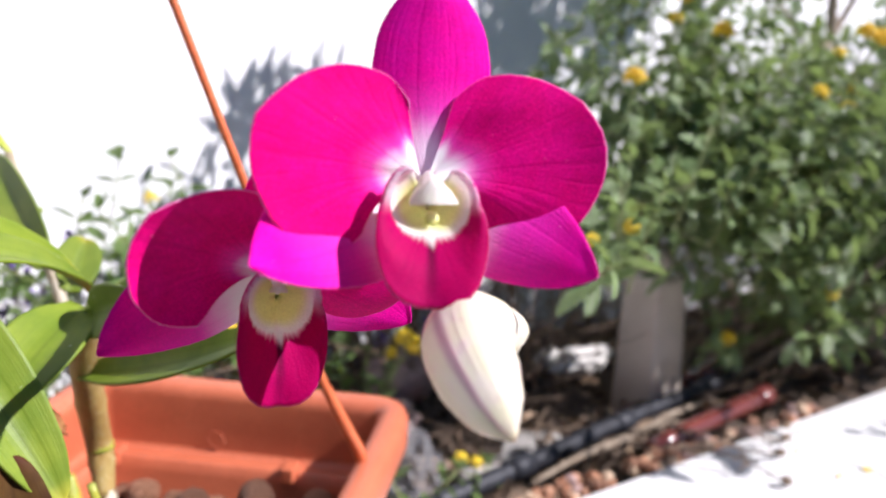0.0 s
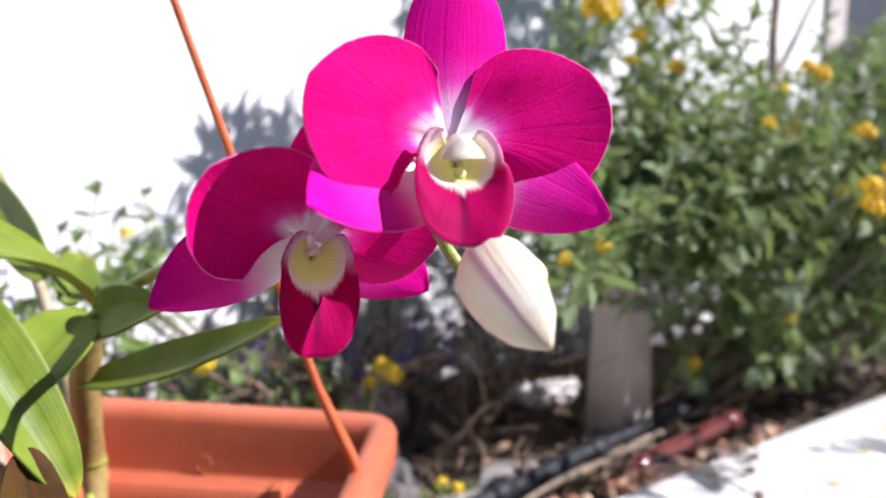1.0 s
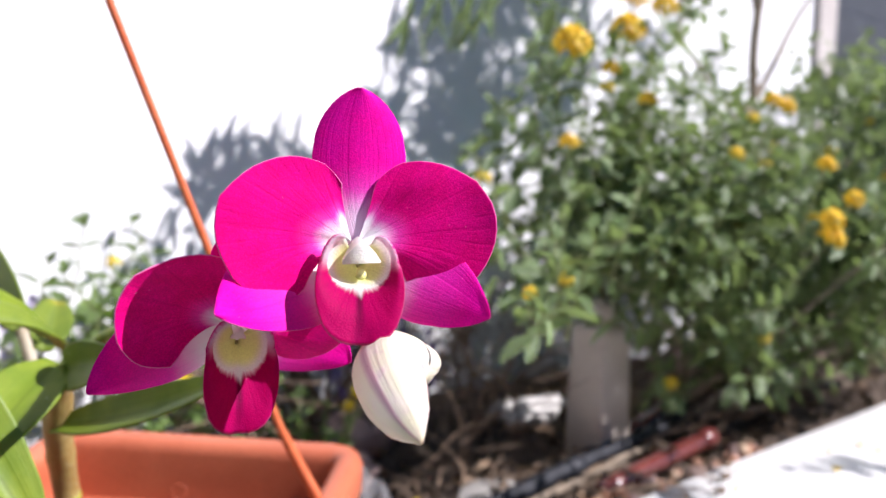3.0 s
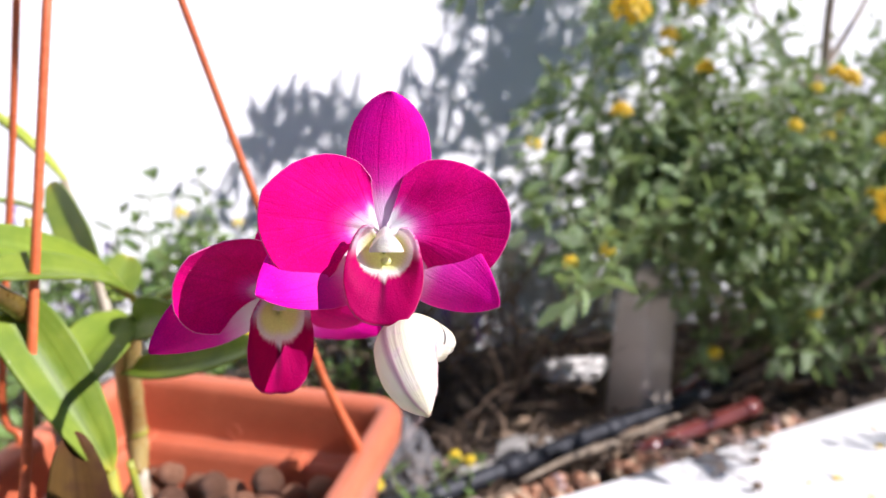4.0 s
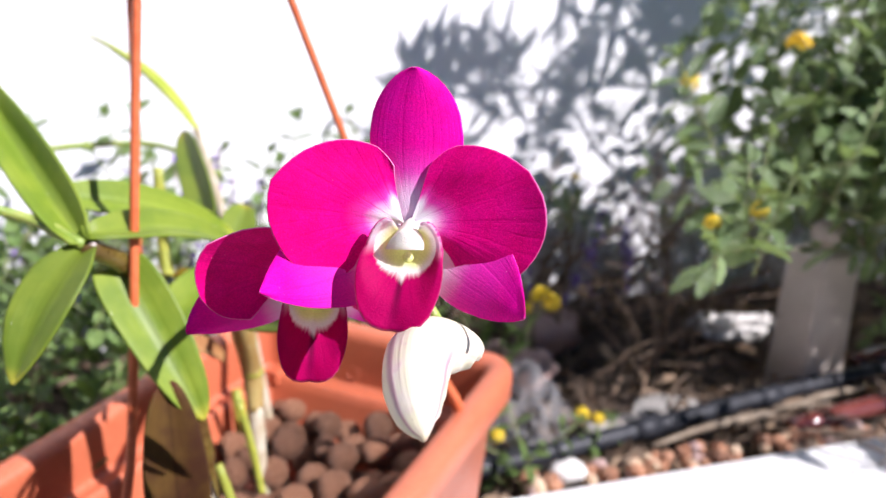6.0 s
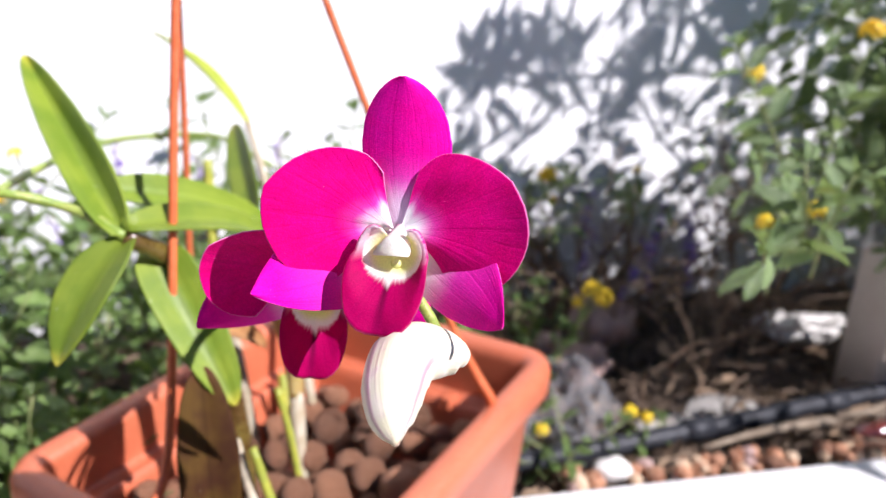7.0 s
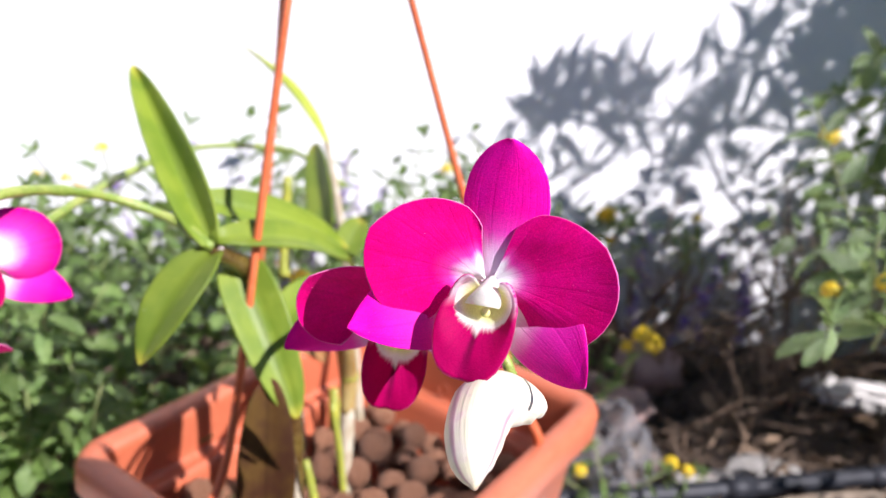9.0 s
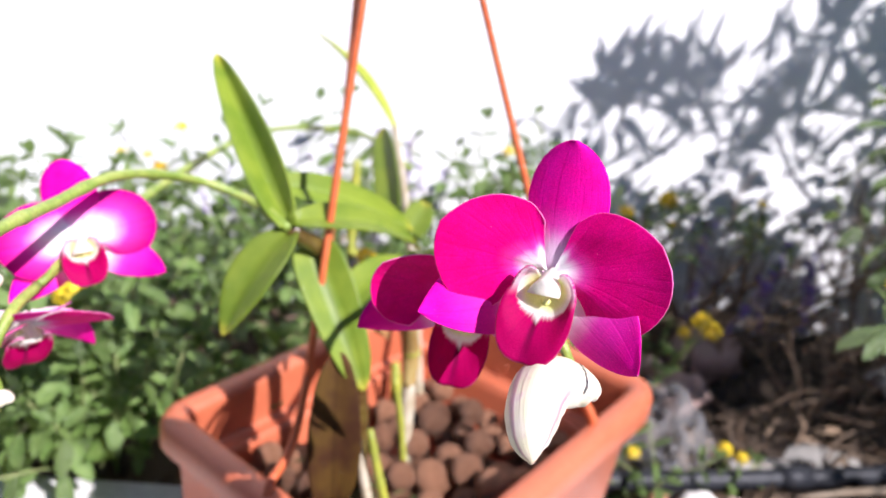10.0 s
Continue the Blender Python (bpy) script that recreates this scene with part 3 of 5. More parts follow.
def tilt(angle, forward, lift=(0, 0, 0), roll=0.0):
    """Turns a blade to an angle round the flower's face and leans its tip forward."""
    return Matrix.Translation(lift) @ pose(0, 0, 0, 0, 0, angle) @ pose(0, 0, 0, forward, 0, 0) @ pose(0, 0, 0, 0, roll, 0)


def fan(length, half, upper=1, cup=0.0009, bend=0.0, ripple=0.0012, seed=0, ns=22, nu=30, ragged=0.02):
    """A broad petal that fans out from its claw: full on its upper side, narrower below. y runs along it, x across, z to its front."""
    bm = bmesh.new()
    rows = []
    for i in range(ns + 1):
        p = 0.03 + 0.97 * (0.988 * i / (ns - 1) if i < ns else 1.0)
        row = []
        for j in range(nu + 1):
            psi = -1 + 2 * j / nu
            psi = 1.5 * psi - 0.5 * psi**3
            w = psi * upper
            reach = 1 - 0.45 * w**1.3 if w > 0 else 1 - 0.33 * (-w) ** 2.2
            corner = max(0.0, (abs(w) - 0.80) / 0.20)
            reach *= 1 - 0.17 * corner**2
            reach *= 1 + ragged * (noise.noise(Vector((seed * 3.7 + psi * 3, 0, 0))) + 0.5 * noise.noise(Vector((seed * 1.7 + psi * 9, 0, 4))))
            close = 0.92 + 0.08 * p if w > 0 else 0.50 + 0.50 * min(1.0, p * 1.15)
            t = radians(half) * psi * close
            r = length * p * reach
            x, y = r * math.sin(t), r * math.cos(t)
            z = bend * p * p - cup * (1.0 if w > 0 else 0.8) * (x / 0.014) ** 2 + ripple * noise.noise(Vector((psi * 2.1 + seed * 5, p * 2.2, seed))) * p
            z += 0.0007 * (1 - p) * math.sin(psi * 2.6)
            row.append((x, y, z))
        rows.append(row)
    across = [-1 + 2 * j / nu for j in range(nu + 1)]
    grid(bm, rows, lambda i, j: (0.5 + upper * (0.75 * across[j] - 0.25 * across[j] ** 3), i / ns))
    return bm


def eased(points):
    """A smooth curve through a few (angle, value) pairs."""
    line = spline([(p, 1000 * q, 0) for p, q in points], 8)
    return lambda v: float(np.interp(v, [p.x for p in line], [p.y for p in line])) / 1000


def lip_mesh():
    """Lip: a funnel round the column whose lower rim flares into a rounded two-lobed apron and whose sides rise and taper."""
    bm = bmesh.new()
    inner = eased([(0, 0.0050), (45, 0.0063), (90, 0.0070), (135, 0.0068), (150, 0.0062)])
    outer = eased([(0, 0.0180), (24, 0.0163), (42, 0.0134), (66, 0.0104), (90, 0.0087), (116, 0.0083), (138, 0.0080), (150, 0.0066)])
    rows = []
    N, M = 24, 40
    for i in range(N + 1):
        q = i / N
        row = []
        for j in range(M + 1):
            v = -1 + 2 * j / M
            deg = abs(v) * 150
            al = v * radians(150)
            down = max(0.0, math.cos(al)) ** 0.6
            if q < 0.5:
                s = q / 0.5
                r = 0.0006 + (inner(deg) - 0.0006) * s**0.6
                z = 0.0012 + 0.0058 * s - 0.0015 * s * down - 0.0022 * s * (1 - down)
            else:
                s = (q - 0.5) / 0.5
                r = inner(deg) + (outer(deg) - inner(deg)) * s
                z = 0.0070 - 0.0015 * down - 0.0022 * (1 - down) + (0.0058 * s + 0.0012 * math.sin(math.pi * s)) * down + (0.0011 * math.sin(math.pi * s) + 0.0008 * s) * (1 - down)
                z += 0.0005 * noise.noise(Vector((v * 5, s * 3, 2))) * s
                z += down * s * (0.0007 * math.exp(-((abs(v) - 0.16) / 0.12) ** 2) - 0.0008 * math.exp(-(v / 0.05) ** 2))
                r *= 1 - 0.045 * s * math.exp(-(v / 0.05) ** 2)
            row.append((r * math.sin(al), -0.0050 - r * math.cos(al), z))
        rows.append(row)
    vs = grid(bm, rows)
    bm.faces.new(vs[0])
    return bm


def petal_mesh(name, bm, material, m, above=1.0, below=1.0):
    """Bakes one blade; above, below: how far its two halves are drawn out across."""
    for v in bm.verts:
        v.co.x *= above if v.co.x > 0 else below
    bm.transform(m)
    return to_mesh(name, bm, material)


def flower_meshes(left, right, side_a, side_b, lip, blush=PETAL, white=SEPAL_SIDE):
    """The six blades of a flower. left, right: each petal's length, turn, lean to the front, roll and bend, and the left one's half angle;
    side_a, side_b: each side sepal's length, breadth, turn, lean, curl of its tip, roll, draw of its upper and lower half and sway; lip: its pose."""
    return {
        "dorsal_sepal": petal_mesh("dorsal_sepal", blade(0.0336, 0.0202, 0.80, 0.62, 0.45, cup=-0.0020, bend=0.0021, ripple=0.0006, seed=1), SEPAL, tilt(-2, 9, (0.0004, -0.0005, -0.0003))),
        "lateral_sepal_a": petal_mesh("lateral_sepal", blade(side_a[0], side_a[1], 0.56, 0.74, 0.5, cup=-0.0015, bend=side_a[4], sway=side_a[8], ripple=0.0008, seed=2, other=(0.56, 0.80)), white, tilt(side_a[2], side_a[3], (0, -0.002, -0.0028), side_a[5]), side_a[6], side_a[7]),
        "lateral_sepal_b": petal_mesh("lateral_sepal", blade(side_b[0], side_b[1], 0.56, 0.80, 0.5, cup=-0.0015, bend=side_b[4], sway=-side_b[8], ripple=0.0008, seed=3, other=(0.56, 0.70)), white, tilt(-side_b[2], side_b[3], (0, -0.002, -0.0028), -side_b[5]), side_b[7], side_b[6]),
        "petal_a": petal_mesh("petal", fan(left[0], left[5], 1, bend=left[4], seed=4), blush, tilt(left[1], left[2], (-0.0016, 0.0, 0.0006), left[3]), 0.945, 0.945),
        "petal_b": petal_mesh("petal", fan(right[0], 58, -1, bend=right[4], seed=5), blush, tilt(-right[1], right[2], (-0.0004, 0.0, 0.0006), right[3]), 0.93, 0.93),
        "lip": petal_mesh("lip", lip_mesh(), LIP, lip),
    }


LIP_FRONT = pose(0, 0, 0, 0, 0, -4) @ Matrix.Diagonal((0.95, 0.98, 1.0, 1.0))
LIP_NOD = pose(0, 0.001, 0, -17, 0, 0) @ Matrix.Diagonal((0.88, 1.05, 1.0, 1.0))
MESHES_FRONT = flower_meshes((0.0292, 71, 20.5, -2.8, 0.0012, 62), (0.0307, 77.4, 16, 6, -0.0006), (0.0328, 0.0230, 117, 7.5, 0.0133, 16, 1.25, 0.86, -0.0020), (0.0318, 0.0205, 114.5, 12, 0.0076, 2.5, 1.02, 0.88, -0.0048), LIP_FRONT)
MESHES_PALE = flower_meshes((0.0286, 71, 18, 0, -0.0012, 66), (0.0305, 76, 14, 0, -0.0045), (0.0345, 0.0182, 117, 3, 0.0058, 0, 1.0, 0.9, -0.001), (0.0340, 0.0182, 123, 1, 0.0066, 0, 1.0, 0.9, -0.001), Matrix.Diagonal((0.86, 0.82, 1.0, 1.0)), PETAL_PALE)
MESHES_NOD = flower_meshes((0.0286, 55.8, 4.2, 7.5, 0.0066, 59), (0.0284, 73, 12, 0, -0.0020), (0.0333, 0.0210, 114.4, 6, 0.0060, 5.3, 1.12, 0.80, 0.001), (0.0318, 0.0210, 110, 0, 0.0040, 8, 1.12, 0.80, 0.001), LIP_NOD)


def column_mesh():
    """The column: a small pale hood, pointed behind and broad in front."""
    bm = bmesh.new()
    rows = []
    for i in range(11):
        t = i / 10
        w = 0.0011 + 0.0035 * t**1.1 - 0.0006 * max(0, t - 0.85) / 0.15
        row = []
        for k in range(13):
            a = radians(-100 + 200 * k / 12)
            row.append((w * math.sin(a), 0.0026 - 0.0030 * t - 0.75 * w * abs(math.sin(a)) ** 1.25 - 0.25 * w * (1 - math.cos(a)) - 0.0006 * t * t, -0.004 + 0.0122 * t - 0.0010 * t * t + 0.0008 * t * math.cos(a)))
        rows.append(row)
    vs = grid(bm, rows)
    bm.faces.new(vs[0])
    bm.faces.new(vs[-1])
    return bm


COLUMN_ME = to_mesh("orchid_flower", column_mesh(), COLUMN)
bm = bmesh.new()
bmesh.ops.create_icosphere(bm, subdivisions=2, radius=0.0012, matrix=Matrix.Translation((0, -0.0070, 0.0030)) @ Matrix.Diagonal((1.1, 1.0, 0.6, 1)))
CAP_ME = to_mesh("pollen_cap", bm, CAP)


bm = column_mesh()
for v in bm.verts:
    v.co *= 0.45
COLUMN_SHORT = to_mesh("orchid_flower", bm, COLUMN)


def flower(parent, m, label, meshes=None):
    """One open flower: its column with three sepals, two petals, the lip and the cap."""
    f = part("orchid_flower", COLUMN_SHORT if meshes is MESHES_NOD else COLUMN_ME, COLUMN, parent, label, m)
    for key, plain in (("dorsal_sepal", "dorsal_sepal"), ("lateral_sepal_a", "lateral_sepal"), ("lateral_sepal_b", "lateral_sepal"), ("petal_a", "petal"), ("petal_b", "petal"), ("lip", "lip")):
        part(plain, (meshes or MESHES_FRONT)[key], PETAL, f, thick=0.00025)
    if meshes is not MESHES_NOD:
        part("pollen_cap", CAP_ME, CAP, f)
    return f


def bud_mesh():
    """A plump bud, bent like a boot, with three shallow furrows."""
    bm = bmesh.new()
    pts = [(0.0164, 0.0080, -0.0012), (0.0152, 0.0082, 0.0002), (0.0110, 0.0085, 0.0020), (0.0050, 0.0062, 0.0033), (0.0006, 0.0015, 0.0020), (-0.0020, -0.0046, -0.0019), (-0.0028, -0.0089, -0.0058), (-0.0024, -0.0110, -0.0088), (-0.0020, -0.0114, -0.0095)]
    rad = [0.0008, 0.0036, 0.0055, 0.0070, 0.0076, 0.0068, 0.0048, 0.0014, 0.0003]
    tube(bm, [Vector(p) for p in pts], rad, 28, 6, lumps=lambda s, a: 1 - 0.07 * math.exp(-((math.sin((a - 0.6) * 1.5)) / 0.22) ** 2) + 0.03 * math.sin(a * 2 + s * 4))
    return bm


R5, U5, A5 = Vector((0.886, -0.462, 0.042)), Vector((0.061, 0.205, 0.977)), Vector((0.460, 0.863, -0.210))
orchid = thing("orchid", pot_point(0, 0, 0.55), "potted purple dendrobium orchid in bloom, with canes and fleshy leaves", "orchid")
flower(orchid, facing((0.1277, 0.1063, 0.4810), -A5, U5), "open magenta flower with a white throat")
F2 = facing((0.1111, 0.1317, 0.4613), (-0.186, -0.901, -0.393), (0.014, -0.402, 0.915))
flower(orchid, F2, "nodding magenta flower, half shaded", MESHES_NOD)
BUD_ME = to_mesh("flower_bud", bud_mesh(), BUD)
part("flower_bud", BUD_ME, BUD, orchid, "closed cream bud with a purple seam", pose(0.1241, 0.0878, 0.4545, -15, -9, -7) @ Matrix.Diagonal((0.897, 1.029, 1.032, 1.0)))

# flower spike of the front pair
SPIKE = [(0.099, 0.258, 0.426), (0.108, 0.236, 0.440), (0.111, 0.198, 0.452), (0.117, 0.165, 0.469), (0.128, 0.132, 0.478), (0.131, 0.120, 0.473), (0.1325, 0.1175, 0.4640), (0.1368, 0.1140, 0.4555), (0.1372, 0.1050, 0.4530), (0.1345, 0.0960, 0.4560)]
part("flower_spike", bar(SPIKE, [0.0022, 0.0021, 0.0019, 0.0018, 0.0016, 0.0014, 0.0013, 0.0014, 0.0016, 0.0020], 10), STALK, orchid)
part("flower_stalk", bar([(0.131, 0.124, 0.4765), (0.1300, 0.115, 0.4815), (0.1295, 0.110, 0.4822)], 0.0013, 8), STALK, orchid)
part("flower_stalk", bar([(0.1180, 0.161, 0.4700), (0.1145, 0.147, 0.4690), (0.1125, 0.136, 0.4635)], 0.0013, 8), STALK, orchid)

# second spike, arching out over the side of the planter
NODE1 = Vector((0.048, 0.222, 0.450))
SPIKE_B = [NODE1, (0.029, 0.233, 0.458), (0.007, 0.226, 0.4665), (-0.006, 0.188, 0.4752), (-0.013, 0.154, 0.4735), (-0.015, 0.125, 0.4735), (-0.016, 0.100, 0.470), (-0.020, 0.085, 0.460)]
part("flower_spike", bar(SPIKE_B, [0.0021, 0.0018, 0.0017, 0.0018, 0.0018, 0.0018, 0.0016, 0.0012], 10, lumps=lambda s, a: 1 + 0.25 * math.exp(-(((s * 7) % 1 - 0.5) / 0.07) ** 2)), STALK, orchid)
SPIKE_C = [(0.100, 0.380, 0.445), (0.067, 0.432, 0.455), (0.025, 0.429, 0.456), (0.006, 0.376, 0.459), (-0.008, 0.320, 0.456), (-0.016, 0.262, 0.452), (-0.022, 0.215, 0.446), (-0.027, 0.17, 0.440)]
part("flower_spike", bar(SPIKE_C, [0.0017, 0.0018, 0.0018, 0.0019, 0.0019, 0.0019, 0.0018, 0.0014], 10, lumps=lambda s, a: 1 + 0.25 * math.exp(-(((s * 6) % 1 - 0.5) / 0.07) ** 2)), STALK, orchid)
EYE_B = Vector((0.084, -0.061, 0.539))
F3_AT = Vector((-0.0195, 0.187, 0.4515))
F3 = facing(F3_AT, (EYE_B - F3_AT) + Vector((-0.02, 0.02, -0.03)), (0.10, 0.1, 1)) @ pose(0, 0, 0, 0, 0, 20) @ Matrix.Scale(0.86, 4)
flower(orchid, F3, "open magenta flower with a broad white centre", MESHES_PALE)
part("flower_stalk", bar([(-0.0265, 0.172, 0.4400), (-0.024, 0.186, 0.446), (-0.020, 0.190, 0.4515)], 0.0013, 8), STALK, orchid)
F4_AT = Vector((-0.0290, 0.166, 0.4285))
F4 = facing(F4_AT, Vector((0.45, -0.45, -0.75)), (0.5, -0.6, 0.62)) @ Matrix.Scale(0.86, 4)
flower(orchid, F4, "magenta flower seen edge on, facing down")
STEM_B = [(-0.027, 0.17, 0.440), (-0.0265, 0.152, 0.4385), (-0.0290, 0.143, 0.427), (-0.0275, 0.142, 0.414), (-0.033, 0.14, 0.400)]
part("flower_stalk", bar(STEM_B, [0.0018, 0.0018, 0.0018, 0.0017, 0.0012], 8), STALK, orchid)
part("flower_bud", BUD_ME, BUD, orchid, "pale green unopened bud", facing((-0.0325, 0.142, 0.4435), (0.4, -0.8, 0.3), (-0.4, 0, 1)) @ Matrix.Scale(0.62, 4))
part("flower_bud", BUD_ME, BUD, orchid, "pale green unopened bud", facing((-0.0310, 0.140, 0.4125), (0.3, -0.9, 0.2), (0.3, 0, 1)) @ Matrix.Scale(0.44, 4))


# canes
def cane(points, radii, material, label="", nodes=5):
    part("cane", bar(points, radii, 14, 6, lumps=lambda s, a: 1 + 0.10 * math.exp(-(((s * nodes) % 1 - 0.5) / 0.10) ** 2) + 0.04 * math.sin(3 * a + 9 * s)), material, orchid, label)


cane([(0.082, 0.246, 0.296), (0.082, 0.246, 0.318), (0.081, 0.247, 0.345), (0.079, 0.247, 0.372), (0.073, 0.246, 0.405), (0.061, 0.238, 0.435), NODE1], [0.0045, 0.0050, 0.0048, 0.0042, 0.0040, 0.0038, 0.0035], BULB, "slender brown-green cane", 4)
cane([(0.108, 0.283, 0.298), (0.1074, 0.288, 0.3176), (0.107, 0.296, 0.342)], [0.0032, 0.0036, 0.0040], CANE_PALE, "cane wrapped in a bleached sheath", 2)
cane([(0.107, 0.2955, 0.340), (0.1065, 0.2985, 0.360), (0.103, 0.290, 0.382), (0.0995, 0.277, 0.402), (0.0984, 0.2600, 0.4235)], [0.0040, 0.0050, 0.0052, 0.0054, 0.0040], CANE, "ridged brown cane with flower spike", 3)
part("cane_band", bar([(0.1068, 0.2983, 0.3585), (0.1066, 0.2987, 0.3615)], 0.0052, 14, 2), CANE_GREEN, orchid, "yellow ring round the brown cane")
cane([(0.104, 0.332, 0.298), (0.102, 0.337, 0.314), (0.1005, 0.342, 0.330)], [0.0034, 0.0036, 0.0026], CANE_GREEN, "short bright yellow-green shoot", 2)
cane([(0.108, 0.262, 0.300), (0.103, 0.266, 0.335), (0.098, 0.268, 0.360)], [0.0015, 0.0018, 0.0014], CANE_GREEN, "young yellow-green cane", 3)
cane([(0.092, 0.222, 0.305), (0.086, 0.232, 0.325), (0.080, 0.240, 0.352)], [0.0026, 0.0024, 0.0016], CANE_PALE, "dry bleached cane", 3)
cane([(0.101, 0.224, 0.305), (0.094, 0.228, 0.325), (0.087, 0.232, 0.352)], [0.0022, 0.0022, 0.0016], CANE_GREEN, "thin green cane", 3)
cane([(0.084, 0.318, 0.300), (0.077, 0.322, 0.36), (0.0700, 0.320, 0.405)], [0.0030, 0.0032, 0.0030], CANE_PALE, "cane wrapped in a bleached sheath", 4)
cane([(0.0700, 0.320, 0.403), (0.069, 0.327, 0.430), (0.0690, 0.331, 0.458)], [0.0028, 0.0027, 0.0022], CANE_GREEN, "banded yellow cane", 5)
cane([(0.118, 0.330, 0.300), (0.108, 0.345, 0.38), (0.096, 0.362, 0.44), (0.088, 0.370, 0.472)], [0.0028, 0.0028, 0.0024, 0.0018], CANE_PALE, "tall bleached cane", 6)


def leaf(base, tip, normal, width, bow=0.0, a=0.55, b=0.75, material=None, claw=0.4, fold=0.0038, label=""):
    """A strap leaf from base to tip, its upper face along normal, bowed by some metres."""
    base, tip = Vector(base), Vector(tip)
    d = (tip - base)
    z = Vector(normal)
    z = (z - d.normalized() * z.dot(d.normalized())).normalized()
    x = d.normalized().cross(z)
    bm = blade(d.length, width, a, b, claw, cup=0.0, bend=0.0, ripple=0.0012, seed=base.x * 90 + tip.z * 50, ns=20, nu=8, fold=fold)
    for v in bm.verts:
        s = v.co.y / d.length
        v.co.z += bow * 4 * s * (1 - s)
    m = Matrix((x, d.normalized(), z)).transposed().to_4x4()
    m.translation = base
    bm.transform(m)
    part("leaf", bm, material or OLEAF, orchid, label, thick=0.0009)


leaf(NODE1, (-0.0020, 0.311, 0.5085), (0.12, -0.95, 0.25), 0.0172, bow=-0.006, a=0.36, b=0.6, fold=0.009, label="upright strap leaf")
leaf((0.036, 0.248, 0.462), (0.101, 0.294, 0.432), (-0.05, -0.75, 0.65), 0.016, bow=0.006, a=0.4, b=0.7)
leaf(NODE1 + Vector((0, 0, 0.003)), (0.1045, 0.284, 0.4245), (0.0, -0.6, 0.8), 0.016, bow=0.008, a=0.4, b=0.7)
leaf((0.0490, 0.223, 0.4490), (0.027, 0.198, 0.4125), (-0.55, -0.8, 0.25), 0.022, bow=0.003, a=0.5, b=0.75, label="hanging leaf with a bitten edge")
leaf((0.0540, 0.2400, 0.4400), (0.0825, 0.2140, 0.3830), (0.10, -0.80, 0.60), 0.0225, bow=0.003, a=0.22, b=0.50, fold=0.005, label="drooping leaf crossed by a shadow")
leaf((0.0725, 0.2030, 0.3330), (0.0705, 0.2165, 0.3990), (0.10, -0.95, 0.25), 0.0225, bow=0.003, a=0.32, b=0.45, material=BROWNLEAF, claw=0.5, fold=0.003, label="broad purple-brown dying leaf")
leaf((0.088, 0.370, 0.471), (0.034, 0.430, 0.5185), (0.55, -0.3, 0.75), 0.011, bow=0.004, material=OLEAF_PALE, label="narrow yellowing leaf")
leaf((0.092, 0.300, 0.434), (0.0815, 0.364, 0.4710), (-0.45, -0.85, 0.2), 0.0165, bow=0.0, a=0.35, b=0.45)
leaf((0.098, 0.296, 0.424), (0.108, 0.318, 0.440), (0.0, -0.9, 0.4), 0.016, bow=0.0, a=0.5, b=0.5)
leaf((0.0990, 0.276, 0.3985), (0.1310, 0.184, 0.4335), (-0.65, -0.3, 0.7), 0.016, bow=-0.005, label="grey-green leaf under the flowers")
leaf((0.099, 0.258, 0.424), (0.110, 0.218, 0.435), (-0.9, -0.35, 0.3), 0.017, bow=0.002)
leaf((0.098, 0.262, 0.426), (0.066, 0.228, 0.402), (-0.4, -0.7, 0.5), 0.024, bow=0.004)
leaf((0.094, 0.200, 0.322), (0.118, 0.176, 0.330), (0.1, -0.5, 0.85), 0.013, bow=0.003, material=DRYSHEATH, label="purple-brown dying leaf")
leaf((0.093, 0.290, 0.372), (0.068, 0.274, 0.392), (0, -0.6, 0.8), 0.010, bow=0.002, material=DRYSHEATH, label="dry orange sheath")


# ---- plants of the bed ----
def leaf_mesh(name, length, width, material, teeth=5, curl=0.25, fold=0.25):
    """A small toothed leaf, folded on its midrib, tip along y."""
    bm = bmesh.new()
    mid, lft, rgt = [], [], []
    n = teeth
    for i in range(n + 1):
        s = i / n
        h = width / 2 * (s**0.5 * (1 - s) ** 0.75) / 0.53
        z = -curl * length * s * s
        mid.append(bm.verts.new((0, length * s, z)))
        if 0 < i < n:
            up = fold * h + 0.02 * length * (i % 2)
            step = 0.35 * length / n
            lft.append((bm.verts.new((-h, length * s + step * 0.4, z + up)), bm.verts.new((-h * 0.86, length * s + step * 1.4, z + up * 0.85))))
            rgt.append((bm.verts.new((h, length * s + step * 0.4, z + up)), bm.verts.new((h * 0.86, length * s + step * 1.4, z + up * 0.85))))
    for side, flip in ((lft, False), (rgt, True)):
        chain = [mid[0]] + [v for pair in side for v in pair] + [mid[-1]]
        # fan between the toothed edge and the midrib
        k = 0
        for i in range(len(chain) - 1):
            at = min(n, (i + 1) // 2)
            tri = [mid[k], chain[i], chain[i + 1]]
            if len({v.index if v.index >= 0 else id(v) for v in tri}) == 3 and len(set(map(id, tri))) == 3:
                try:
                    bm.faces.new(tri if flip else list(reversed(tri)))
                except ValueError:
                    pass
            if at > k and at <= n:
                tri = [mid[k], chain[i + 1], mid[at]]
                if len(set(map(id, tri))) == 3:
                    try:
                        bm.faces.new(tri if flip else list(reversed(tri)))
                    except ValueError:
                        pass
                k = at
    return to_mesh(name, bm, material, True)


